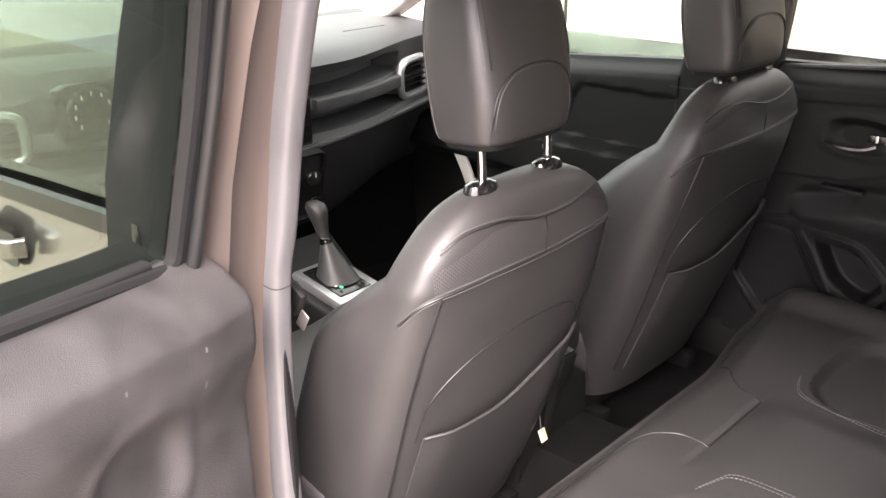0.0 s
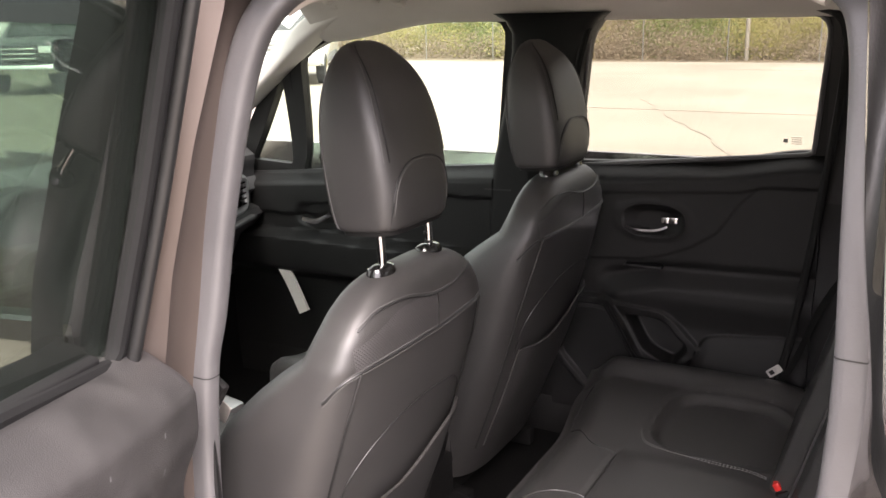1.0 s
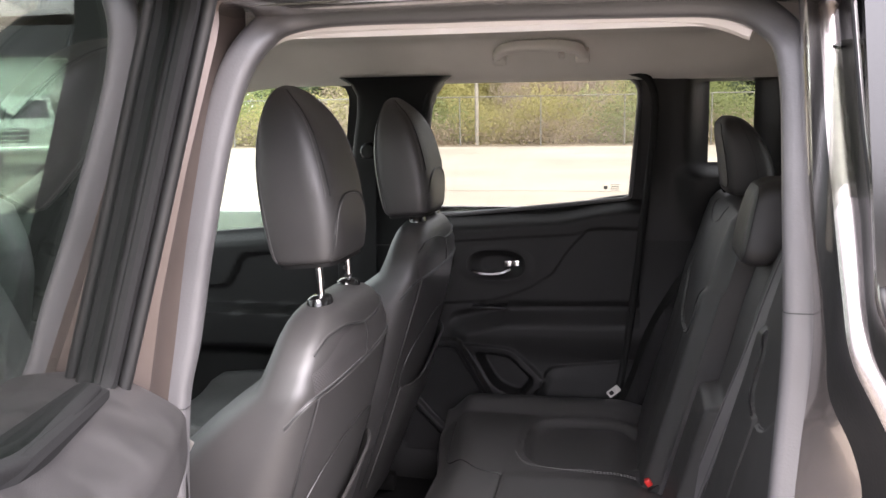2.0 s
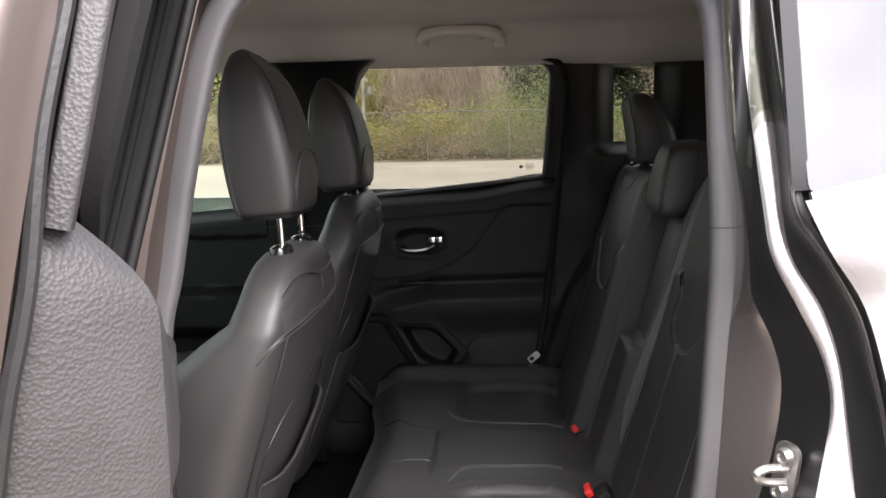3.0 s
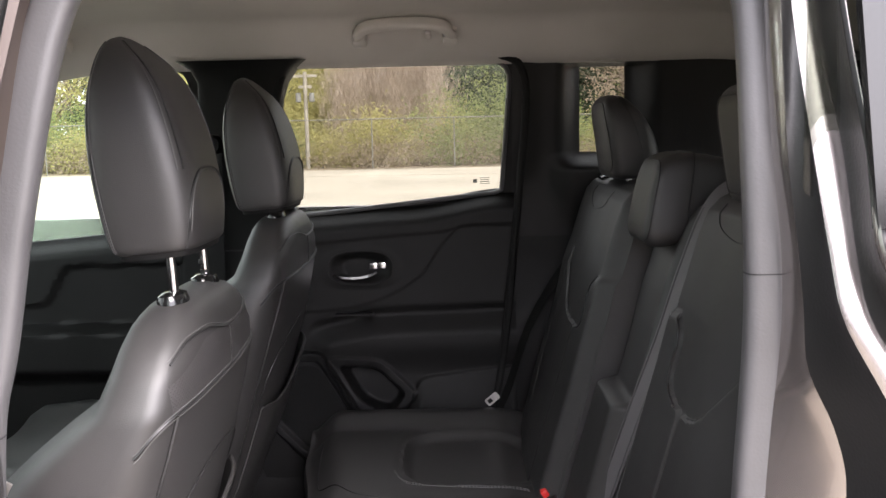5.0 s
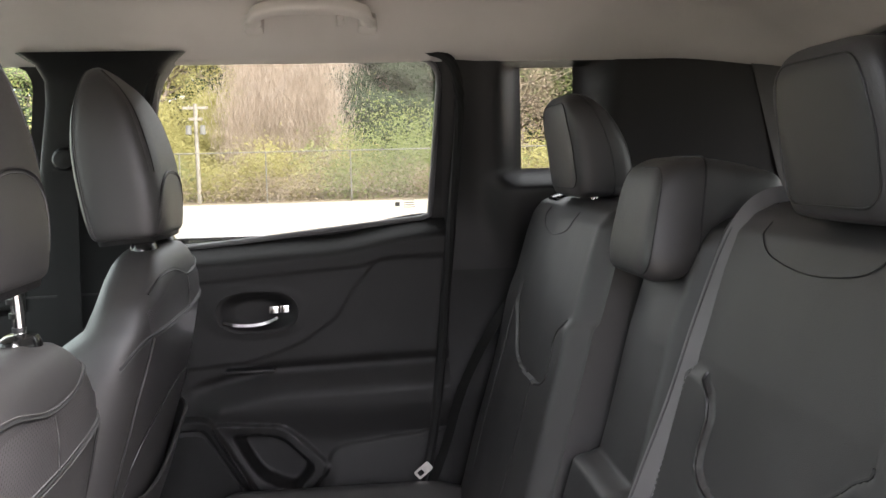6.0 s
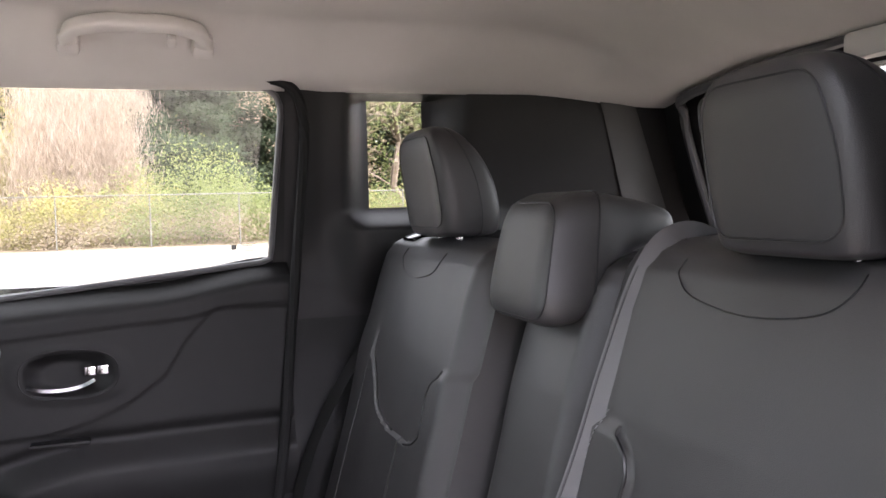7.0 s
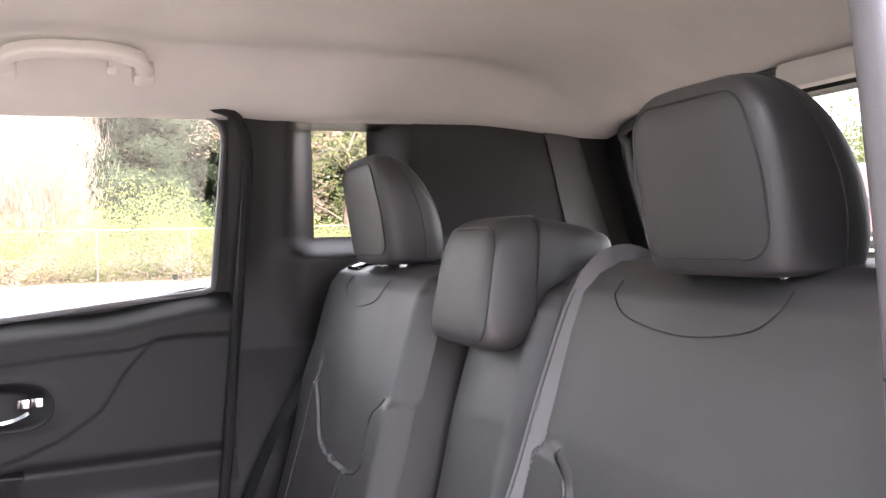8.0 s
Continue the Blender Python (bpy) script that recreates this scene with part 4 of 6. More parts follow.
# ---------------------------------------------------------------- grab handles
def grab_handle(x, side=1):
    g = thing("grab_handle", "pale grey plastic roof grab handle beside a window", "grab handle", "roof grab handles")
    y0, z0 = side * 0.540, 1.588
    inw = Vector((0, -side * 0.8, -0.6)).normalized()
    def pt(dx, h, d):
        return Vector((x + dx, y0, z0)) + Vector((0, side * 0.55, -0.84)) * h + Vector((0, -side, -0.35)).normalized() * d
    pth = [pt(-0.105, 0.035, -0.02), pt(-0.105, 0.03, 0.02), pt(-0.095, 0.008, 0.038), pt(-0.05, -0.004, 0.043), pt(0.0, -0.005, 0.044), pt(0.05, -0.004, 0.043), pt(0.095, 0.008, 0.038), pt(0.105, 0.03, 0.02), pt(0.105, 0.035, -0.02)]
    part("grip", sweep(spline(pth, 6), [(q.x, q.y) for q in rounded_outline([(-0.014, -0.011), (0.014, -0.011), (0.014, 0.011), (-0.014, 0.011)], 0.008, 3)], up=(0, side, -0.6)), LINER_PL, g)
    for dx in (-0.105, 0.105):
        part("foot", moved(box(0.036, 0.03, 0.05, 0.009), Matrix.Translation(pt(dx, 0.035, 0.0)) @ Matrix.Rotation(side * radians(-35), 4, "X")), LINER_PL, g)
    part("hook", moved(box(0.014, 0.02, 0.026, 0.004), Matrix.Translation(pt(0.055, 0.022, 0.03)) @ Matrix.Rotation(side * radians(-35), 4, "X")), LINER_PL, g)
    return g
grab_handle(0.265)
grab_handle(-0.64)

# ---------------------------------------------------------------- front seats
ZB = [0.42, 0.50, 0.62, 0.75, 0.88, 0.96, 1.02, 1.06, 1.09, 1.115, 1.130, 1.138]
HW = [0.225, 0.240, 0.250, 0.252, 0.252, 0.246, 0.232, 0.212, 0.185, 0.150, 0.115, 0.070]
XR = [-0.135, -0.105, -0.062, -0.020, 0.018, 0.036, 0.046, 0.048, 0.046, 0.040, 0.030, 0.012]
DP = [0.24, 0.27, 0.29, 0.285, 0.27, 0.20, 0.125, 0.110, 0.100, 0.085, 0.062, 0.03]
def seat_at(z):
    return np.interp(z, ZB, HW), np.interp(z, ZB, XR), np.interp(z, ZB, DP)
def rear_x(y, z, out=0.0):
    hw, xr, dp = seat_at(z)
    t = max(0.0, 1 - min(1.0, abs(y) / hw) ** 3.6)
    return xr - dp / 2 + dp / 2 * t ** (1 / 3.6) + out


def on_back(pts, out=0.0022, n=10):
    """A line on the rear of the backrest through (y, z) points."""
    fine = spline([(p[0], p[1], 0) for p in pts], n)
    return [(rear_x(p.x, p.y, out), p.x, p.y) for p in fine]


def front_seat(at, lift, label, big, tall):
    seat = thing("front_seat", label, "car seat", "front seats", at=at)
    rings = []
    fine = sorted(set(list(np.linspace(0.42, 1.0, 22)) + list(np.linspace(1.0, 1.138, 16))))
    for z in fine:
        hw, xr, dp = seat_at(z)
        rings.append(superring(xr - dp / 2, 0, z, dp / 2, hw, 3.6, 64))
    part("backrest", loft(rings), LEATHER, seat, "black leather backrest")
    # perforated band between the seams
    rows = []
    for i in range(41):
        y = -0.205 + 0.41 * i / 40
        lo, hi = 1.018 + 0.012 * (y + 0.2), 1.088 - 0.35 * max(0, abs(y) - 0.1)
        rows.append([(rear_x(y, z, 0.0012), y, z) for z in [lo + (hi - lo) * j / 8 for j in range(9)]])
    part("perforated_band", sheet(rows), LEATHER2, seat, "perforated black leather band")
    part("seam", tube(on_back([(-0.238, 0.975), (-0.21, 1.012), (-0.12, 1.022), (0.02, 1.023), (0.12, 1.028), (0.20, 1.03), (0.228, 1.02)]), 0.0019, 5), SEAM, seat)
    part("seam", tube(on_back([(-0.19, 1.075), (-0.15, 1.095), (-0.08, 1.098), (0.0, 1.083), (0.07, 1.083), (0.12, 1.092), (0.16, 1.098)]), 0.0017, 5), SEAM, seat)
    part("seam", tube(on_back([(-0.195, 1.013), (-0.205, 0.93), (-0.208, 0.80), (-0.204, 0.66), (-0.198, 0.50)]), 0.0022, 5), SEAM, seat)
    part("seam", tube(on_back([(0.195, 1.026), (0.205, 0.93), (0.208, 0.80), (0.204, 0.66), (0.198, 0.50)]), 0.0022, 5), SEAM, seat)
    part("seam", tube(on_back([(0.014, 1.083), (0.016, 1.05), (0.016, 1.024)]), 0.0011, 5), SEAM, seat)
    for off in (-0.0045, 0.0045):
        part("topstitch", tube(on_back([(-0.238, 0.975 + off), (-0.21, 1.012 + off), (-0.12, 1.022 + off), (0.02, 1.023 + off), (0.12, 1.028 + off), (0.20, 1.03 + off), (0.228, 1.02 + off)], 0.0026), 0.0006, 4), TOPSTITCH, seat, "grey top stitching")
    part("topstitch", tube(on_back([(-0.19, 1.079), (-0.15, 1.099), (-0.08, 1.102), (0.0, 1.087), (0.07, 1.087), (0.12, 1.096), (0.16, 1.102)], 0.0026), 0.0006, 4), TOPSTITCH, seat, "grey top stitching")
    # map pocket standing a little proud
    rows = []
    for i in range(33):
        y = -0.175 + 0.35 * i / 32
        top = 0.752 + 0.075 * smooth01(-0.05, 0.17, y) - 0.0
        rows.append([(rear_x(y, z, 0.004 + 0.012 * smooth01(0.52, 0.74, z) * smooth01(0.19, 0.12, abs(y))), y, z) for z in [0.50 + (top - 0.50) * j / 14 for j in range(15)]])
    part("map_pocket", sheet(rows, (-0.003, 0, 0)), LEATHER, seat, "black leather map pocket")
    part("pocket_welt", tube([(r[-1][0] + 0.001, r[-1][1], r[-1][2]) for r in rows], 0.0028, 6), LEATHER, seat)
    part("pocket_seam", tube(on_back([(-0.185, 0.745), (-0.178, 0.82), (-0.13, 0.875), (-0.05, 0.90), (0.05, 0.905), (0.13, 0.89), (0.17, 0.84), (0.18, 0.78)], 0.002), 0.0013, 5), SEAM, seat)
    # cushion
    rings = []
    for x, hw, zt, zb in ((-0.70, 0.20, 0.60, 0.52), (-0.69, 0.235, 0.635, 0.49), (-0.66, 0.25, 0.655, 0.46), (-0.55, 0.26, 0.665, 0.45), (-0.40, 0.262, 0.645, 0.45), (-0.25, 0.262, 0.63, 0.45), (-0.19, 0.255, 0.62, 0.45), (-0.17, 0.24, 0.60, 0.46)):
        o = rounded_outline([(-hw, zb), (-hw, zt), (-hw * 0.6, zt - 0.03), (hw * 0.6, zt - 0.03), (hw, zt), (hw, zb)], 0.05, 5)
        rings.append([(x, p.x, p.y) for p in o])
    part("cushion", loft(rings), LEATHER, seat, "black leather seat cushion")
    part("seat_base", box(0.46, 0.46, 0.10, 0.02, (-0.42, 0, 0.40)), CARPET, seat)
    for s in (-1, 1):
        part("rail", box(0.52, 0.035, 0.05, 0.008, (-0.40, s * 0.19, 0.36)), CARPET, seat)
    # headrest on two posts
    for s in (-0.075, 0.075):
        post = part("post", tube([(0.002, s, 1.12), (0.0, s, 1.16 + lift), (-0.008, s, 1.26 + lift)], 0.0065, 12, up=(0, 1, 0)), CHROME, seat, "chrome headrest post")
        if s > 0:
            for k in range(3):
                part("notch", lathe([(0.0, 0.0025), (0.0069, 0.0025), (0.0069, -0.0025), (0.0, -0.0025)], 12, "z", (0.0005 - 0.002 * k, s, 1.150 + 0.014 * k + min(0, lift))), SEAM, post)
        part("post_bezel", moved(lathe([(0.0, 0.012), (0.012, 0.012), (0.020, 0.008), (0.023, 0.0), (0.023, -0.012)], 20), Matrix.Translation((-0.001, s, 1.134)) @ Matrix.Rotation(radians(-6), 4, "Y") @ Matrix.Diagonal((0.9, 1.35, 1, 1))), GLOSS, seat, "black post bezel")
    H0 = 1.180 + lift
    # deep wedge of a headrest: upright face, back curving over to the top
    prof = spline([(z * tall, a, b) for z, a, b in ((0.0, -0.070, 0.028), (0.004, -0.078, 0.034), (0.016, -0.085, 0.037), (0.055, -0.094, 0.038), (0.11, -0.102, 0.031), (0.16, -0.105, 0.019), (0.206, -0.102, 0.002), (0.240, -0.094, -0.020), (0.262, -0.086, -0.042), (0.276, -0.079, -0.058), (0.282, -0.072, -0.066))], 5)
    wide = spline([(z * tall, w * big, 0) for z, w in ((0.0, 0.090), (0.004, 0.097), (0.016, 0.101), (0.055, 0.104), (0.11, 0.1055), (0.16, 0.103), (0.206, 0.095), (0.240, 0.082), (0.262, 0.066), (0.276, 0.046), (0.282, 0.022))], 5)
    PZ, PF, PR = [p.x for p in prof], [p.y for p in prof], [p.z for p in prof]
    WZ, WW = [p.x for p in wide], [p.y for p in wide]
    POW = 4.6
    def head(z):
        a, b = np.interp(z, PZ, PF), np.interp(z, PZ, PR)
        return float(np.interp(z, WZ, WW)), float(b - a) / 2, float(a + b) / 2
    rings = []
    for z in PZ:
        hw, d, cx = head(z)
        rings.append(superring(cx, 0, H0 + z, d, hw, POW, 64, lean=0.08))
    part("headrest", loft(rings), LEATHER, seat, "black leather headrest")
    top = 0.282 * tall
    def skin(z, f, s, out=0.0005):
        """A point on the side of the headrest, f from -1 at the face to 1 at the back."""
        hw, d, cx = head(z)
        return (cx + f * (d + out), s * (hw * (1 - abs(f) ** POW) ** (1 / POW) + out), H0 + z + 0.08 * f * d)
    for s in (-1, 1):
        for f, off in ((0.90, 0.07), (-0.78, -0.06)):
            zs = np.linspace(0.006, 0.972 * top, 34) if f < 0 else np.linspace(0.104 * tall, 0.972 * top, 28)
            part("headrest_seam", tube([skin(z, f, s) for z in zs], 0.0013, 5), SEAM, seat)
            part("topstitch", tube([skin(z, f - off, s, 0.0006) for z in zs], 0.0007, 4), TOPSTITCH, seat, "grey top stitching")
    def rear_skin(y, z, out=0.0006):
        hw, d, cx = head(z)
        f = (1 - min(0.999, abs(y) / hw) ** POW) ** (1 / POW)
        return (cx + f * (d + out), y, H0 + z + 0.08 * f * d)
    arch = []
    for a in np.linspace(-1, 1, 41):
        y = 0.088 * big * math.copysign(abs(math.sin(a * math.pi / 2)) ** 0.8, a)
        arch.append((y, (0.004 + 0.100 * abs(math.cos(a * math.pi / 2)) ** 0.55) * tall))
    part("headrest_seam", tube([rear_skin(y, z) for y, z in arch], 0.0016, 5), SEAM, seat)
    part("topstitch", tube([rear_skin(y * 0.955, z - 0.004) for y, z in arch[1:-1]], 0.0007, 4), TOPSTITCH, seat, "grey top stitching")
    part("headrest_base", loft([superring(head(0.002)[2], 0, H0 + z, head(0.002)[1] * k, head(0.002)[0] * k, POW, 40, lean=0.08) for z, k in ((-0.006, 0.95), (0.003, 0.985))]), PLASTIC, seat, "black plastic headrest base")
    return seat


front_seat(pose(0, -0.348, -0.012), 0.016, "black leather driver seat with a raised headrest and map pocket", 0.985, 1.012)
front_seat(pose(0, 0.355, 0.034), -0.032, "black leather front passenger seat with a lowered headrest", 1.09, 0.97)


# ---------------------------------------------------------------- wheels and ends of the car
TYRE = material("tyre_rubber", (0.015, 0.015, 0.015), 0.85, grain=0.4, grain_scale=120, stain=0.2)
for wx in (-1.72, 0.98):
    for s in (-1, 1):
        wheel_ = part("wheel", lathe([(0.0, -0.10), (0.22, -0.10), (0.31, -0.095), (0.335, -0.07), (0.34, 0.0), (0.335, 0.07), (0.31, 0.095), (0.22, 0.10), (0.0, 0.10)], 36, "y", (wx, s * 0.77, 0.34)), TYRE, body, "black tyre")
        part("rim", lathe([(0.0, s * 0.025), (0.06, s * 0.02), (0.19, s * 0.012), (0.215, s * 0.004), (0.22, -s * 0.01)], 28, "y", (wx, s * 0.868, 0.34)), SILVER, wheel_, "silver wheel rim")
for s in (-1, 1):
    part("front_wing", sheet([[(x, s * (0.87 - 0.10 * smooth01(0.85, 1.05, z)), z) for z in np.linspace(0.70 if abs(x + 1.72) < 0.40 else 0.30, 1.03, 9)] for x in np.linspace(-2.5, -1.33, 24)], (0, -s * 0.012, 0)), PAINT, body, "brown-grey painted front wing")
part("front_bumper", sheet([[(-2.52 - 0.10 * math.sin(math.pi * (z - 0.25) / 0.8), y, z) for z in np.linspace(0.25, 1.0, 9)] for y in np.linspace(-0.87, 0.87, 15)], (0.02, 0, 0)), PAINT, body, "brown-grey painted front bumper")
part("rear_bumper", sheet([[(1.54 + 0.08 * math.sin(math.pi * (z - 0.25) / 0.9), y, z) for z in np.linspace(0.28, 1.12, 9)] for y in np.linspace(-0.87, 0.87, 15)], (-0.02, 0, 0)), PAINT, body, "brown-grey painted rear end")


# ---------------------------------------------------------------- rear bench
bench = thing("rear_bench", "black leather rear bench seat with sculpted cushions", "car seat")
def cushion_front(y):
    """Front edge of the cushion, running forward beside the far door."""
    return 0.048 - 0.045 * smooth01(0.20, 0.52, y)
def cushion_z(x, y):
    z = 0.612
    z -= 0.052 * smooth01(0.10, 0.0, x - cushion_front(y)) ** 2
    for c in (-0.365, 0.365):
        u, v = (x - 0.395) / 0.145, (y - c) / 0.165
        rr = (abs(u) ** 3.4 + abs(v) ** 3.4) ** (1 / 3.4)
        z -= 0.022 * smooth01(1.06, 0.88, rr)
        z -= 0.004 * math.exp(-((rr - 1.08) / 0.03) ** 2)
    z += 0.008 * smooth01(0.17, 0.10, abs(y)) * smooth01(0.2, 0.3, x)
    z += 0.03 * smooth01(0.53, 0.60, abs(y)) - 0.06 * smooth01(0.61, 0.66, abs(y))
    z -= 0.02 * smooth01(0.46, 0.58, x)
    for sx in (0.215,):
        z -= 0.004 * math.exp(-((x - sx) / 0.006) ** 2) * smooth01(0.16, 0.12, abs(y))
    return z
NX, NY = 90, 170
cy = [-0.655 + 1.31 * j / NY for j in range(NY + 1)]
rows = []
for i in range(NX + 1):
    u = (i / NX) ** 1.5
    rows.append([(cushion_front(y) + (0.60 - cushion_front(y)) * u, y, cushion_z(cushion_front(y) + (0.60 - cushion_front(y)) * u, y)) for y in cy])
front = [(cushion_front(y) + 0.035, y, 0.42) for y in cy]
front2 = [(cushion_front(y) - 0.006, y, 0.53) for y in cy]
part("cushion", sheet([front, front2] + rows), LEATHER, bench, "black leather bench cushion")


def stitches(points, name="stitching", gap=0.0075, length=0.0045, r=0.0008):
    """A row of short thread stitches along a line."""
    P = [Vector(p) for p in points]
    d = [0.0]
    for a, b in zip(P, P[1:]):
        d.append(d[-1] + (b - a).length)
    geos = []
    s = 0.0
    while s + length < d[-1]:
        ends = []
        for q in (s, s + length):
            k = max(i for i in range(len(d) - 1) if d[i] <= q)
            ends.append(P[k].lerp(P[k + 1], (q - d[k]) / max(1e-9, d[k + 1] - d[k])))
        geos.append(tube(ends, r, 4, up=(0.3, 0.2, 1)))
        s += gap
    return tagged(part(name, join(*geos), THREAD, bench, "pale grey contrast stitching", smooth=False), kind="stuff")


for side, line in ((1, ((0.232, 0.262), (0.262, 0.199), (0.341, 0.179), (0.433, 0.167), (0.52, 0.165))), (-1, ((0.262, 0.185), (0.276, 0.145), (0.295, 0.123), (0.354, 0.115), (0.50, 0.113)))):
    for off in (0.0, 0.008):
        stitches([(p.x, p.y, cushion_z(p.x, p.y) + 0.001) for p in spline([(x, side * (y + off), 0) for x, y in line], 10)])
for line in (((0.10, -0.55), (0.10, -0.35), (0.098, -0.157), (0.15, -0.078), (0.215, -0.068)), ((0.045, 0.50), (0.063, 0.279), (0.116, 0.202), (0.16, 0.150), (0.215, 0.130)), ((0.216, -0.068), (0.218, 0.03), (0.216, 0.130))):
    part("cushion_seam", tube([(p.x, p.y, cushion_z(p.x, p.y) + 0.0005) for p in spline([(x, y, 0) for x, y in line], 12)], 0.0016, 5), SEAM, bench)


def back_x(z, lift=0.0):
    z = z - lift * smooth01(0.95, 1.20, z)
    return float(np.interp(z, [0.55, 0.65, 0.94, 1.05, 1.14, 1.18, 1.20, 1.21], [0.515, 0.545, 0.625, 0.652, 0.680, 0.695, 0.712, 0.735]))


def panel_half(z, wide=False):
    """Half width of the sunk panel; its outer side by the far door spreads wider."""
    if wide:
        return float(np.interp(z, [0.925, 0.929, 0.934, 0.942, 0.955, 0.985, 1.02, 1.3], [0.0, 0.070, 0.115, 0.148, 0.164, 0.178, 0.205, 0.22]))
    return float(np.interp(z, [0.925, 0.929, 0.936, 0.950, 0.975, 1.005, 1.028, 1.040, 1.3], [0.0, 0.035, 0.064, 0.086, 0.102, 0.118, 0.138, 0.160, 0.170]))


LIFT = {0.315: 0.010, 0.0: 0.0, -0.385: 0.026}


def back_surface(y, z, y0, y1, dx, c, kind):
    e = min(y - y0, y1 - y)
    x = back_x(z, LIFT[c]) + dx + 0.035 * (1 - smooth01(0.0, 0.04, e)) ** 2
    x += 0.0022 * noise.noise(Vector((y * 9, z * 7, dx * 40))) + 0.0006 * noise.noise(Vector((y * 14, z * 18, 5)))
    if kind == "outboard":
        inner = -1 if c > 0 else 1
        u = y - c - inner * 0.045 * smooth01(1.03, 0.94, z)
        outer = u * inner < 0
        deep = 0.006 if outer else 0.007
        half = panel_half(z, outer and c > 0)
        x -= deep * smooth01(half - 0.001, half + 0.007, abs(u)) * (smooth01(1.085, 1.01, z) if outer else smooth01(1.052, 1.036, z))
    else:
        x -= 0.035 * smooth01(0.872, 0.860, z)
    return x


def seatback(y0, y1, dx, c, kind):
    """One section of the backrest between y0 and y1, with bolsters and a sunk middle panel."""
    nz, ny = 170, 170
    rows = []
    for i in range(nz + 1):
        z = 0.56 + (0.65 + LIFT[c]) * i / nz
        rows.append([(back_surface(y0 + (y1 - y0) * j / ny, z, y0, y1, dx, c, kind), y0 + (y1 - y0) * j / ny, z) for j in range(ny + 1)])
    top0 = [(r[0] + 0.05, r[1], r[2] + 0.004) for r in rows[-1]]
    top = [(r[0] + 0.12, r[1], r[2] - 0.03) for r in rows[-1]]
    low = [(r[0] + 0.12, r[1], 0.56) for r in rows[0]]
    geo = sheet(rows + [top0, top, low])
    wall = []
    for edge in (0, -1):
        wall.append(sheet([[r[edge], (r[edge][0] + 0.12, r[edge][1], r[edge][2])] for r in rows]))
    return part("backrest", join(geo, *wall), LEATHER, bench, "black leather backrest section")


FAR_BACK = (0.100, 0.640, 0.0, 0.315, "outboard")
MID_BACK = (-0.122, 0.094, 0.066, 0.0, "middle")
NEAR_BACK = (-0.690, -0.126, 0.072, -0.385, "outboard")
for b in (FAR_BACK, MID_BACK, NEAR_BACK):
    seatback(*b)


def on_seat(pts, b, out=0.001, n=8):
    fine = spline([(p[0], p[1], 0) for p in pts], n)
    return [(back_surface(p.x, p.y, *b) - out, p.x, p.y) for p in fine]


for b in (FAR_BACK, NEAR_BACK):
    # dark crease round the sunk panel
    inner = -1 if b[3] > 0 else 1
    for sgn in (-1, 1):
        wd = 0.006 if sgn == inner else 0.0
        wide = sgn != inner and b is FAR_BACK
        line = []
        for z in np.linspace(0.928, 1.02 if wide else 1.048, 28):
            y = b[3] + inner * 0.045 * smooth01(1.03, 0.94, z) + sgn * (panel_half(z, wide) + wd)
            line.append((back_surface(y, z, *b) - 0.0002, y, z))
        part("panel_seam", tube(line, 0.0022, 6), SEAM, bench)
    c = b[3] + (0.075 if b is FAR_BACK else 0.012)
    hw = 0.105 if b is FAR_BACK else 0.118
    up = 0.0 if b is FAR_BACK else 0.016
    part("tag_seam", tube(on_seat([(c + hw * a, z + up) for a, z in ((-1, 1.203), (-0.97, 1.187), (-0.7, 1.169), (0, 1.160), (0.7, 1.169), (0.97, 1.187), (1, 1.203))], b), 0.0007, 5), SEAM, bench)
    for sgn in ((1,) if b is FAR_BACK else (-1, 1)):
        line = [(b[3] + sgn * 0.195, 1.06), (b[3] + sgn * 0.215, 1.0), (b[3] + sgn * 0.222, 0.85), (b[3] + sgn * 0.222, 0.68)]
        stitches(on_seat(line, b, 0.0012))


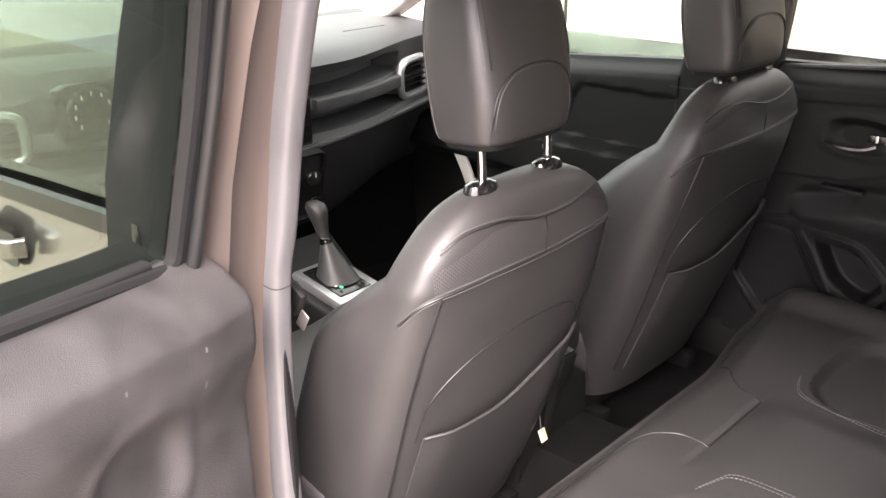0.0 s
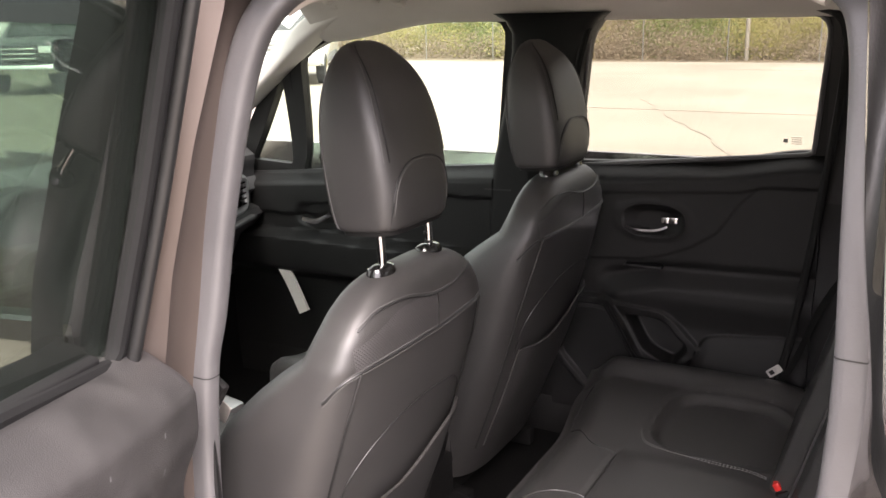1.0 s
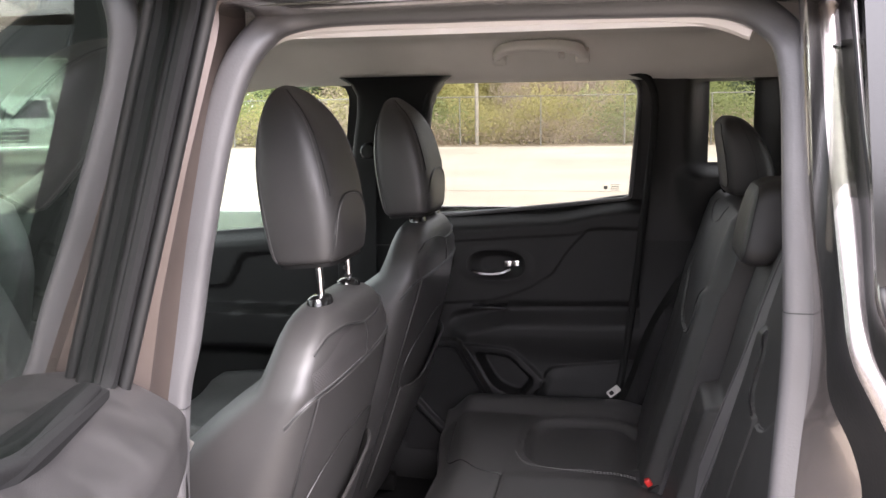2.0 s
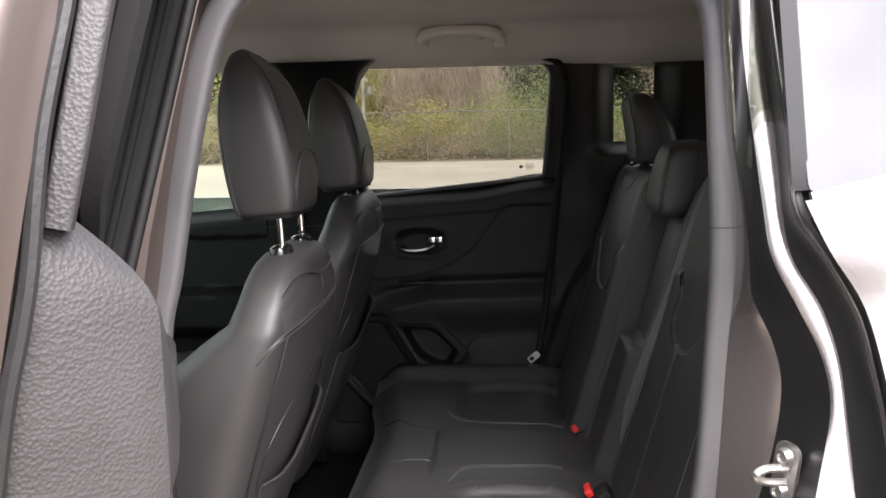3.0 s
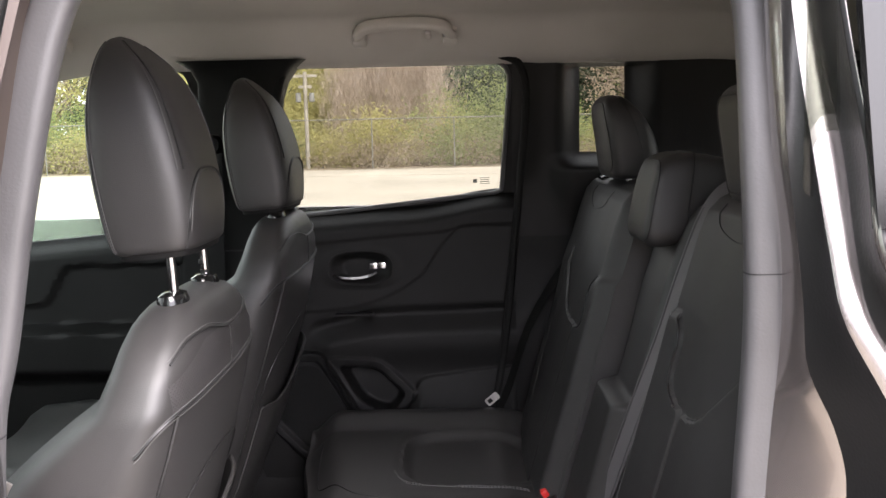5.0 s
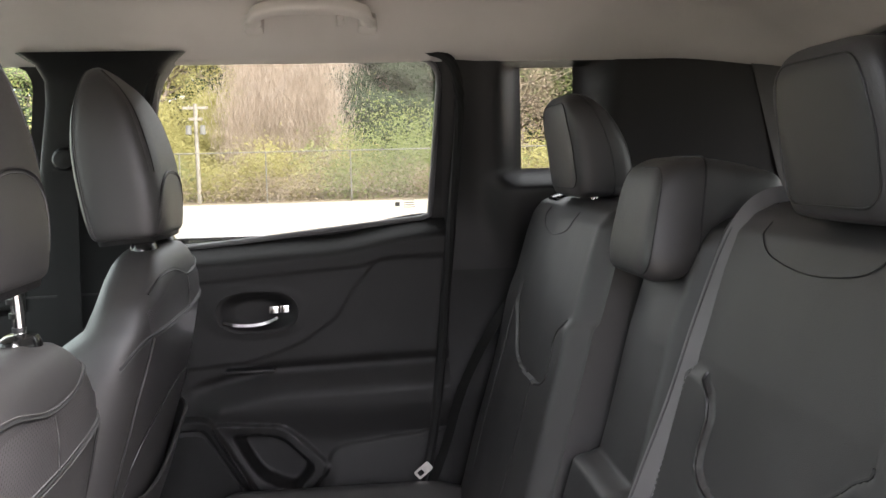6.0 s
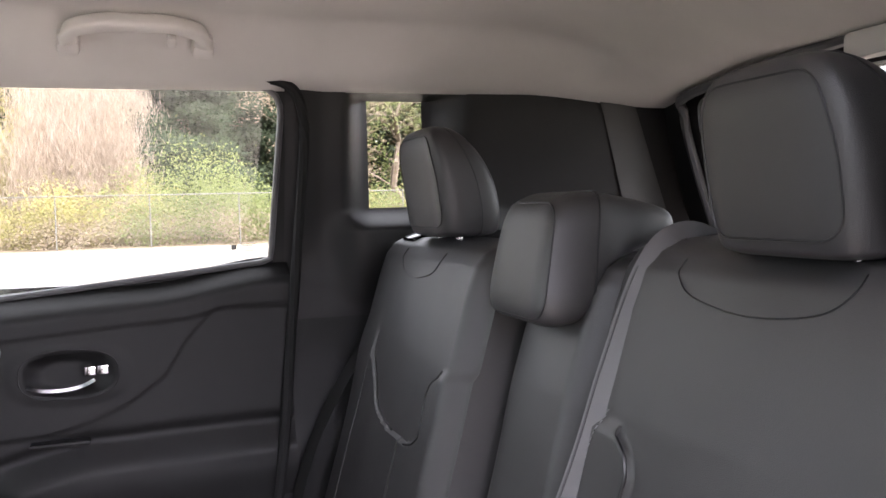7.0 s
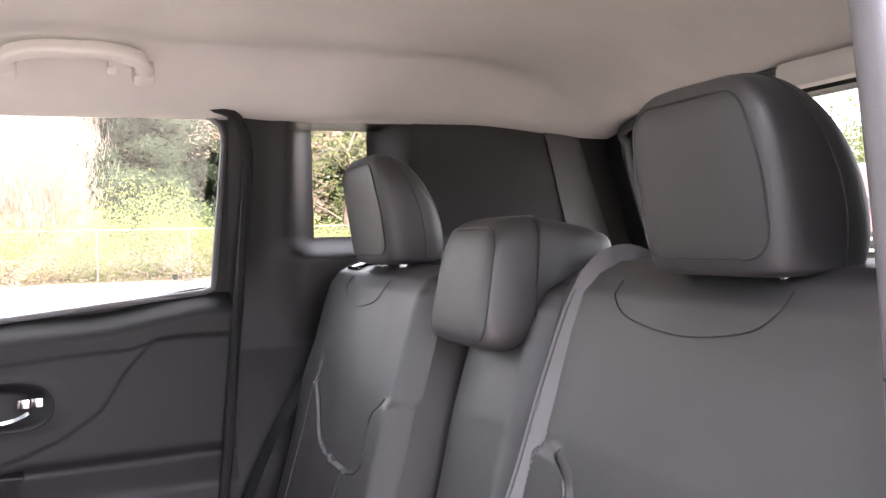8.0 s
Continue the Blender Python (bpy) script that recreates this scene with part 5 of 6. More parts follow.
def bench_headrest(y, dx, z0, k, wide, label):
    """Block headrest leaning forwards, its back sloping up to a rounded top."""
    base = ((0.0, 0.716, 0.782, 0.078), (0.004, 0.707, 0.797, 0.096), (0.014, 0.702, 0.805, 0.104), (0.045, 0.697, 0.806, 0.109), (0.085, 0.692, 0.797, 0.110), (0.120, 0.687, 0.780, 0.107), (0.145, 0.685, 0.762, 0.100), (0.162, 0.688, 0.745, 0.088), (0.172, 0.695, 0.730, 0.072), (0.176, 0.702, 0.716, 0.050))
    fine = spline([(z * k, a + dx, b + dx) for z, a, b, w in base], 5)
    ws_ = [p.y for p in spline([(z * k, w * wide, 0) for z, a, b, w in base], 5)]
    ZH, XF, XB = [p.x for p in fine], [p.y for p in fine], [p.z for p in fine]
    P = 5.0
    part("headrest", loft([superring((a + b) / 2, y, z0 + z, (b - a) / 2, w, P, 64) for z, a, b, w in zip(ZH, XF, XB, ws_)]), LEATHER, bench, label)
    def front_face(u, v, out=0.0006):
        w, a, b = np.interp(v, ZH, ws_), np.interp(v, ZH, XF), np.interp(v, ZH, XB)
        return ((a + b) / 2 - (b - a) / 2 * max(0, 1 - (abs(u) / w) ** P) ** (1 / P) - out, y + u, z0 + v)
    o = resample(rounded_outline([(-0.092 * wide, 0.016 * k), (-0.094 * wide, 0.10 * k), (-0.080 * wide, 0.160 * k), (0.080 * wide, 0.160 * k), (0.094 * wide, 0.10 * k), (0.092 * wide, 0.016 * k)], 0.026, 6), 84)
    part("headrest_seam", tube([front_face(p.x, p.y) for p in o], 0.0012, 6, closed=True, up=(1, 0, 0)), SEAM, bench)
    side = [(a + 0.62 * (b - a), w + 0.0003, z0 + z) for z, a, b, w in zip(ZH, XF, XB, ws_)]
    part("headrest_seam", tube([(a, y - b, c) for a, b, c in side] + [(a, y + b, c) for a, b, c in reversed(side)], 0.0009, 6, up=(1, 0, 0)), SEAM, bench)
    for s in (-0.05, 0.05):
        part("post", tube([(dx + 0.75, y + s, 1.17), (dx + 0.745, y + s, z0 + 0.02)], 0.006, 10, up=(1, 0, 0)), CHROME, bench)
bench_headrest(0.392, 0.0, 1.226, 1.0, 1.0, "black leather headrest")
bench_headrest(-0.418, 0.046, 1.229, 0.90, 0.86, "black leather headrest")
# low saddle headrest in the middle
rings = []
prof = ((0.686, 1.245, 1.168, 0.070), (0.689, 1.266, 1.150, 0.082), (0.696, 1.279, 1.139, 0.089), (0.712, 1.287, 1.132, 0.093), (0.732, 1.290, 1.132, 0.095), (0.752, 1.290, 1.140, 0.095), (0.772, 1.288, 1.172, 0.094), (0.80, 1.285, 1.202, 0.092), (0.84, 1.278, 1.220, 0.090), (0.875, 1.267, 1.228, 0.084), (0.888, 1.255, 1.234, 0.068))
def lean_back(x, y, z):
    """The pad tips rearwards and narrows towards its top."""
    up = max(0.0, z - 1.125)
    return (x + 0.20 * up * smooth01(0.86, 0.70, x) - 0.004, -0.004 + y * (1 - 0.9 * up), z)
for a, b in zip(spline([p[:3] for p in prof], 5), spline([(p[0], p[3], 0) for p in prof], 5)):
    o = resample(rounded_outline([(-b.y, a.z), (-b.y * 0.97, a.y), (b.y * 0.97, a.y), (b.y, a.z)], min(0.034, 0.45 * (a.y - a.z)), 6), 48)
    rings.append([lean_back(a.x, p.x, p.y) for p in o])
part("middle_headrest", loft(rings), LEATHER, bench, "low black leather middle headrest")
for sx, w, z0, z1 in ((0.6945, 0.0885, 1.1405, 1.2775), (0.757, 0.0957, 1.146, 1.2905)):
    o = resample(rounded_outline([(-w, z0), (-w * 0.97, z1), (w * 0.97, z1), (w, z0)], 0.034, 6), 64)
    part("headrest_seam", tube([lean_back(sx, p.x, p.y) for p in o], 0.0013, 5, closed=True, up=(1, 0, 0)), SEAM, bench)

lever = part("release_lever", moved(box(0.05, 0.07, 0.012, 0.005), Matrix.Translation((0.742, 0.545, 1.222)) @ Matrix.Rotation(radians(-18), 4, "Y")), GLOSS, bench, "gloss black seat release lever")
part("lever_plate", moved(box(0.08, 0.10, 0.008, 0.003), Matrix.Translation((0.748, 0.545, 1.214)) @ Matrix.Rotation(radians(-18), 4, "Y")), PLASTIC, lever)

# ---------------------------------------------------------------- belts
def ribbon(path, w, up):
    return sweep(path, [(-w / 2, -0.0008), (w / 2, -0.0008), (w / 2, 0.0008), (-w / 2, 0.0008)], up=up)
BELT = [(0.90, -0.195, 1.17), (0.845, -0.198, 1.226), (0.80, -0.200, 1.236), (0.766, -0.198, 1.20), (0.732, -0.184, 1.10), (0.705, -0.168, 1.0), (0.663, -0.140, 0.86), (0.612, -0.108, 0.68), (0.588, -0.095, 0.60)]
belt = thing("seat_belt", "black woven centre seat belt over the backrest", "seat belt", "seat belts")
part("webbing", ribbon(spline(BELT, 8), 0.036, (-0.82, -0.5, 0.25)), WEBBING, belt)
for s in (-1, 1):
    part("selvedge", ribbon([Vector(p) + Vector((-0.0010 - s * 0.0072, s * 0.0120, 0.0004)) for p in spline(BELT[2:], 8)], 0.002, (-0.82, -0.5, 0.25)), DARK_WEBBING, belt, "tight woven belt edge")
part("belt_guide", moved(box(0.03, 0.07, 0.016, 0.006), Matrix.Translation((0.845, -0.198, 1.222)) @ Matrix.Rotation(radians(12), 4, "Y")), PLASTIC, belt, "black plastic belt guide")
belt2 = thing("seat_belt", "black woven seat belt hanging beside the rear pillar", "seat belt", "seat belts")
part("webbing", ribbon(spline([(0.74, 0.672, 1.10), (0.64, 0.668, 0.98), (0.555, 0.650, 0.84), (0.505, 0.632, 0.70), (0.47, 0.622, 0.62)], 8), 0.028, (-0.85, -0.5, 0.1)), PLASTIC, belt2)
part("tongue", moved(ring_plate(resample(rounded_outline([(-0.016, -0.03), (-0.016, 0.03), (0.016, 0.03), (0.016, -0.03)], 0.006, 3), 32), resample(rounded_outline([(-0.009, -0.022), (-0.009, -0.002), (0.009, -0.002), (0.009, -0.022)], 0.003, 3), 32), lambda u, v: (u, 0, v), (0, 0.003, 0)), Matrix.Translation((0.458, 0.618, 0.661)) @ Matrix.Rotation(radians(50), 4, "Y") @ Matrix.Scale(0.62, 4)), STEEL, belt2, "steel belt tongue")
for i, (x, y, z) in enumerate(((0.548, 0.130, 0.617), (0.548, -0.243, 0.617))):
    bk = thing("belt_buckle", "black seat belt buckle with a red button", "belt buckle", "belt buckles")
    part("housing", moved(box(0.05, 0.055, 0.03, 0.006), Matrix.Translation((x + 0.015, y, z - 0.012)) @ Matrix.Rotation(radians(-35), 4, "Y")), PLASTIC, bk)
    part("button", moved(box(0.014, 0.040, 0.016, 0.003), Matrix.Translation((x - 0.008, y, z + 0.003)) @ Matrix.Rotation(radians(-35), 4, "Y")), RED, bk, "red release button")

# ---------------------------------------------------------------- dashboard, console, wheel
dash = thing("dashboard", "dark grey dashboard with round-ended air vents and a storage shelf", "dashboard", at=pose(-0.05, 0, 0))
rings = []
for y in np.linspace(-0.72, 0.72, 61):
    back = -0.16 * smooth01(0.15, 0.70, abs(y))
    hood = 0.035 * smooth01(0.24, 0.14, abs(y + 0.37))
    shelf = smooth01(0.06, 0.10, y) * smooth01(0.50, 0.46, y)
    o = [(-1.62, 1.06), (-1.40, 1.13), (-1.15, 1.125 + hood * 0.6), (-1.02, 1.115 + hood), (-0.985, 1.09 + hood * 0.6), (-0.985 - 0.02 * shelf, 1.065), (-0.99 - 0.09 * shelf, 1.055), (-0.99 - 0.09 * shelf, 1.02), (-0.975 - 0.01 * shelf, 1.01), (-0.965, 0.985), (-0.985 - 0.07 * shelf, 0.965), (-0.985 - 0.07 * shelf, 0.935), (-0.955, 0.925), (-0.945, 0.905), (-0.99, 0.86), (-1.08, 0.70), (-1.2, 0.58), (-1.62, 0.58)]
    rings.append([(x + back, y, z) for x, z in o])
part("upper", loft(rings), DASH, dash, "soft dark grey dashboard moulding")
part("shelf_bar", sweep(spline([(-0.958, 0.07, 0.995), (-0.985, 0.25, 0.992), (-1.05, 0.45, 0.99)], 6), [(q.x, q.y) for q in rounded_outline([(-0.010, -0.018), (0.010, -0.018), (0.010, 0.018), (-0.010, 0.018)], 0.007, 3)], up=(0, 0, 1)), DASH, dash, "grey grab bar")
part("lower_lip", sweep(spline([(-0.945, -0.08, 0.895), (-0.95, 0.1, 0.90), (-0.985, 0.3, 0.905), (-1.08, 0.62, 0.91)], 6), [(q.x, q.y) for q in rounded_outline([(-0.012, -0.006), (0.012, -0.006), (0.012, 0.006), (-0.012, 0.006)], 0.004, 3)], up=(0, 0, 1)), DASH, dash, "dark grey lower lip")
def vent(x, y, z, turn):
    m = Matrix.Translation((x, y, z)) @ Matrix.Rotation(radians(turn), 4, "Z")
    v = part("vent_bezel", moved(tube([(0, 0.080 * math.copysign(abs(math.cos(a)) ** 0.5, math.cos(a)), 0.052 * math.copysign(abs(math.sin(a)) ** 0.5, math.sin(a))) for a in [2 * math.pi * i / 40 for i in range(40)]], 0.012, closed=True, up=(1, 0, 0)), m), SILVER, dash, "silver vent bezel")
    part("vent_back", moved(box(0.004, 0.14, 0.09, 0.001, (-0.012, 0, 0)), m), GLOSS, v, smooth=False)
    for k in range(5):
        part("vent_slat", moved(box(0.018, 0.14, 0.005, 0.001, (0.0, 0, -0.034 + 0.017 * k)), m), GLOSS, v, smooth=False)
vent(-1.085, 0.545, 0.985, 18)
vent(-1.10, -0.690, 1.03, -18)
vent(-0.985, -0.02, 1.075, 0)
part("screen", box(0.02, 0.22, 0.13, 0.008, (-0.955, -0.06, 0.965)), GLOSS, dash, "black gloss screen")
part("defrost_slots", join(*[box(0.004, 0.012, 0.002, 0, (-1.17, 0.36 + 0.018 * k, 1.131)) for k in range(9)]), SEAM, dash, smooth=False)
part("control_panel", moved(box(0.03, 0.24, 0.20, 0.03), Matrix.Translation((-0.955, -0.05, 0.80)) @ Matrix.Rotation(radians(18), 4, "Y")), PLASTIC, dash, "black control panel")
for y in (-0.125, -0.05, 0.025):
    k_ = part("knob", lathe([(0.0, 0.030), (0.018, 0.030), (0.022, 0.024), (0.025, 0.0)], 20, "x", (-0.945, y, 0.825)), GLOSS, dash, "black rotary knob")
    part("knob_mark", box(0.001, 0.003, 0.012, 0, (-0.914, y, 0.832)), WHITE_MARK, k_, smooth=False)
    part("button", box(0.012, 0.030, 0.014, 0.003, (-0.925, y, 0.765)), GLOSS, dash)

console = thing("centre_console", "black centre console with a silver shifter surround", "console")
rings = []
for x, zt in ((-1.0, 0.66), (-0.90, 0.585), (-0.75, 0.560), (-0.55, 0.555), (-0.42, 0.56), (-0.15, 0.56)):
    o = rounded_outline([(-0.115, 0.36), (-0.105, zt), (0.105, zt), (0.115, 0.36)], 0.02, 4)
    rings.append([(x, -0.02 + p.x, p.y) for p in o])
part("body", loft(rings), PLASTIC, console)
part("armrest", box(0.30, 0.17, 0.09, 0.03, (-0.30, -0.01, 0.64)), LEATHER, console, "black leather armrest lid")
part("shifter_plate", moved(box(0.22, 0.15, 0.030, 0.010), Matrix.Translation((-0.82, -0.03, 0.585)) @ Matrix.Rotation(radians(8), 4, "Y")), SILVER, console, "silver shifter surround")
part("shift_panel", moved(box(0.15, 0.10, 0.006, 0.002), Matrix.Translation((-0.83, -0.035, 0.602)) @ Matrix.Rotation(radians(8), 4, "Y")), GLOSS, console, "gloss black shift panel")
part("shift_boot", loft([superring(-0.83 - 0.45 * (z - 0.60), -0.03, z, r, r * 0.9, 2.6, 20) for z, r in ((0.603, 0.055), (0.62, 0.045), (0.645, 0.034), (0.67, 0.022), (0.69, 0.014))]), LEATHER, console, "black leather gear boot")
part("shift_collar", lathe([(0.0, 0.012), (0.015, 0.010), (0.017, 0.0), (0.015, -0.008), (0, -0.008)], 16, "z", (-0.872, -0.03, 0.692)), CHROME, console, "chrome collar")
part("shift_knob", loft([superring(-0.875 - 0.3 * (z - 0.69), -0.03, z, r, r * 0.75, 2.4, 20) for z, r in ((0.69, 0.012), (0.71, 0.017), (0.735, 0.022), (0.755, 0.028), (0.772, 0.031), (0.784, 0.026), (0.79, 0.012))]), LEATHER, console, "black leather gear knob")
part("gear_light", box(0.010, 0.006, 0.003, 0, (-0.775, -0.065, 0.606)), material("green_lamp", (0.05, 0.7, 0.3), 0.4), console, smooth=False)
for k in range(3):
    part("gear_mark", box(0.005, 0.005, 0.002, 0, (-0.79 - 0.014 * k, -0.070, 0.605)), WHITE_MARK, console, smooth=False)

wheel = thing("steering_wheel", "black leather steering wheel with spokes", "steering wheel", at=Matrix.Translation((-0.80, -0.37, 0.995)) @ Matrix.Rotation(radians(-22), 4, "Y"))
part("rim", tube([(0, 0.185 * math.cos(a), 0.185 * math.sin(a)) for a in [2 * math.pi * i / 48 for i in range(48)]], 0.016, 10, closed=True, up=(1, 0, 0)), LEATHER, wheel)
part("hub", lathe([(0.0, 0.03), (0.05, 0.028), (0.075, 0.01), (0.08, -0.03)], 24, "x", (-0.02, 0, 0)), PLASTIC, wheel)
for a in (0, 180, 270):
    c, s = math.cos(radians(a)), math.sin(radians(a))
    part("spoke", tube([(-0.02, 0.06 * c, 0.06 * s), (-0.005, 0.18 * c, 0.18 * s)], 0.018, 8, up=(1, 0, 0)), PLASTIC, wheel)
cluster = thing("instrument_cluster", "dark round instrument dials under a hood", "instruments", at=pose(-0.11, -0.03, 0))
part("binnacle", box(0.03, 0.30, 0.13, 0.03, (-1.005, -0.37, 1.065)), GLOSS, cluster)
for y in (-0.44, -0.30):
    part("dial", lathe([(0.0, 0.0), (0.050, 0.0), (0.056, 0.006), (0.06, 0.0)], 28, "x", (-0.988, y, 1.065)), GLOSS, cluster)
    for k in range(9):
        a = radians(-40 + 32.5 * k)
        part("tick", box(0.001, 0.004, 0.010, 0, (-0.984, y - 0.042 * math.cos(a), 1.065 + 0.042 * math.sin(a))), WHITE_MARK, cluster, smooth=False)

# interior mirror and windscreen
mir = thing("rear_view_mirror", "black rear view mirror hanging at the windscreen", "mirror")
part("housing", loft([[(-0.895 + dx, -0.12 + u * s, 1.44 + v * s) for u, v in [(p.x, p.y) for p in rounded_outline([(-0.125, -0.035), (-0.125, 0.035), (0.125, 0.035), (0.125, -0.035)], 0.02, 4)]] for dx, s in ((0.0, 0.96), (-0.006, 1.0), (-0.02, 0.97), (-0.03, 0.8))]), PLASTIC, mir)
part("stalk", tube([(-0.91, -0.12, 1.46), (-0.93, -0.10, 1.52)], 0.014, up=(0, 1, 0)), PLASTIC, mir)
ws = [[(-1.62 + 0.80 * t - 0.06 * (1 - (2 * s - 1) ** 2) * (1 - t), (-0.70 + 1.40 * s) * (1 - 0.10 * t), 1.06 + 0.49 * t) for s in [i / 12 for i in range(13)]] for t in [j / 8 for j in range(9)]]
p_ = part("windscreen", sheet(ws, (0.004, 0, 0.003)), GLASS, body, "clear windscreen glass")
p_.visible_shadow = False
part("bonnet", sheet([[(x, y, 1.05 - 0.10 * smooth01(-1.6, -2.5, x) - 0.05 * (y / 0.75) ** 2) for y in np.linspace(-0.78, 0.78, 17)] for x in np.linspace(-2.55, -1.56, 15)], (0, 0, -0.02)), PAINT, body, "brown-grey painted bonnet")

# right door mirror outside
dm = thing("door_mirror", "black exterior door mirror with reflecting glass", "door mirror")
part("shell", loft([[(-0.958 + dx, 0.98 + u * s, 1.16 + v * s) for u, v in [(p.x, p.y) for p in rounded_outline([(-0.09, -0.085), (-0.09, 0.085), (0.09, 0.085), (0.09, -0.085)], 0.03, 4)]] for dx, s in ((0.0, 0.97), (-0.02, 1.0), (-0.06, 0.95), (-0.10, 0.7))]), GLOSS, dm)
part("mirror_glass", plate(rounded_outline([(0.905, 1.092), (0.905, 1.228), (1.042, 1.228), (1.042, 1.092)], 0.025, 4), lambda u, v: (-0.954, u, v), (-0.002, 0, 0)), MIRROR, dm)
part("arm", box(0.05, 0.10, 0.04, 0.012, (-0.985, 0.86, 1.08)), GLOSS, dm)

# small things round the front seats
stalk = thing("belt_buckle", "black seat belt buckle on a stalk beside the front passenger seat", "belt buckle", "belt buckles")
part("stalk", tube([(-0.16, -0.045, 0.45), (-0.13, -0.045, 0.60)], 0.010, 8, up=(0, 1, 0)), PLASTIC, stalk)
part("housing", moved(box(0.030, 0.045, 0.075, 0.008), Matrix.Translation((-0.118, -0.045, 0.628)) @ Matrix.Rotation(radians(12), 4, "Y")), PLASTIC, stalk)
part("button", moved(box(0.016, 0.032, 0.006, 0.002), Matrix.Translation((-0.110, -0.045, 0.667)) @ Matrix.Rotation(radians(12), 4, "Y")), CHROME, stalk, "chrome latch plate")
seat_tag = thing("seat_label", "small cream paper label hanging under the front seat", "label")
part("card", moved(box(0.002, 0.020, 0.026, 0.0005), Matrix.Translation((-0.135, -0.078, 0.477)) @ Matrix.Rotation(radians(-25), 4, "Y")), material("cream_paper", (0.75, 0.68, 0.42), 0.7), seat_tag)
part("string", tube([(-0.15, -0.078, 0.55), (-0.14, -0.078, 0.489)], 0.0012, 5, up=(0, 1, 0)), THREAD, seat_tag)
for sy, x, z in ((1, -0.222, 1.314), (-1, -0.20, 1.32)):
    fb = thing("seat_belt", "black front seat belt hanging from its pillar guide", "seat belt", "seat belts")
    part("guide", lathe([(0.0, 0.016), (0.018, 0.014), (0.024, 0.006), (0.025, 0.0), (0.025, -0.01)], 18, "y", (x, sy * 0.648, z)) if sy < 0 else lathe([(0.0, -0.016), (0.018, -0.014), (0.024, -0.006), (0.025, 0.0), (0.025, 0.01)], 18, "y", (x, sy * 0.648, z)), PLASTIC, fb)
    part("webbing", ribbon(spline([(x, sy * 0.640, z - 0.02), (x - 0.01, sy * 0.655, 1.1), (x - 0.02, sy * 0.668, 0.8), (x - 0.03, sy * 0.675, 0.5)], 6), 0.046, (0, -sy, 0)), PLASTIC, fb)
hook = thing("belt_tongue", "black seat belt tongue resting at the middle pillar", "seat belt")
part("body", moved(box(0.035, 0.016, 0.045, 0.006), Matrix.Translation((-0.145, -0.655, 0.985)) @ Matrix.Rotation(radians(30), 4, "Y")), PLASTIC, hook)
part("plate", moved(box(0.018, 0.003, 0.03, 0.001), Matrix.Translation((-0.130, -0.655, 0.955)) @ Matrix.Rotation(radians(30), 4, "Y")), STEEL, hook, "steel tongue plate")


# ---------------------------------------------------------------- outdoors
FENCE_Y = 32.0
GALV = material("galvanised_steel", (0.11, 0.105, 0.095), 0.75, metal=0.2, stain=0.15)
BARK = material("bark", (0.13, 0.10, 0.075), 0.95, grain=1.0, grain_scale=14, stain=0.35, stain_scale=3)
WOODPOLE = material("grey_pole_wood", (0.16, 0.142, 0.115), 0.9, grain=0.6, grain_scale=10, stain=0.2)


def leaf_material(name, a, b):
    m = bpy.data.materials.new(name)
    m.use_nodes = True
    nt = m.node_tree
    bs = nt.nodes["Principled BSDF"]
    geo = nt.nodes.new("ShaderNodeNewGeometry")
    rp = nt.nodes.new("ShaderNodeValToRGB")
    rp.color_ramp.elements[0].color, rp.color_ramp.elements[1].color = (*a, 1), (*b, 1)
    nt.links.new(geo.outputs["Random Per Island"], rp.inputs["Fac"])
    nt.links.new(rp.outputs["Color"], bs.inputs["Base Color"])
    bs.inputs["Roughness"].default_value = 0.7
    bs.inputs["Specular IOR Level"].default_value = 0.2
    tl = nt.nodes.new("ShaderNodeBsdfTranslucent")
    nt.links.new(rp.outputs["Color"], tl.inputs["Color"])
    mx = nt.nodes.new("ShaderNodeMixShader")
    mx.inputs["Fac"].default_value = 0.55
    nt.links.new(bs.outputs["BSDF"], mx.inputs[1])
    nt.links.new(tl.outputs["BSDF"], mx.inputs[2])
    nt.links.new(mx.outputs["Shader"], nt.nodes["Material Output"].inputs["Surface"])
    return m


LEAF_GREEN = leaf_material("green_leaves", (0.12, 0.145, 0.05), (0.17, 0.19, 0.07))
LEAF_PINE = leaf_material("pine_needles", (0.030, 0.042, 0.024), (0.052, 0.066, 0.036))
LEAF_YELLOW = leaf_material("yellow_leaves", (0.23, 0.21, 0.075), (0.28, 0.25, 0.10))
LEAF_DRY = leaf_material("dry_brown_growth", (0.19, 0.148, 0.103), (0.25, 0.198, 0.142))
LEAF_TWIG = leaf_material("pale_bare_twigs", (0.27, 0.215, 0.165), (0.40, 0.33, 0.27))
rnd = random.Random(7)


def leaves(centres, radius, count, size, flat=1.0):
    """Small four-cornered leaves scattered in clumps."""
    verts, faces = [], []
    for c in centres:
        c = Vector(c)
        for _ in range(count):
            d = Vector((rnd.gauss(0, 1), rnd.gauss(0, 1), rnd.gauss(0, 1) * flat)) * radius * 0.5
            p = c + d
            s = size * rnd.uniform(0.5, 1.4)
            nrm = Vector((rnd.gauss(0, 0.5), -0.8 + rnd.gauss(0, 0.5), 0.7 + rnd.gauss(0, 0.5))).normalized()
            a = nrm.cross(Vector((rnd.gauss(0, 1), rnd.gauss(0, 1), rnd.gauss(0, 1)))).normalized()
            b = nrm.cross(a)
            n = len(verts)
            verts += [p - a * s, p + b * s * 0.45, p + a * s, p - b * s * 0.45]
            faces.append((n, n + 1, n + 2, n + 3))
    return verts, faces


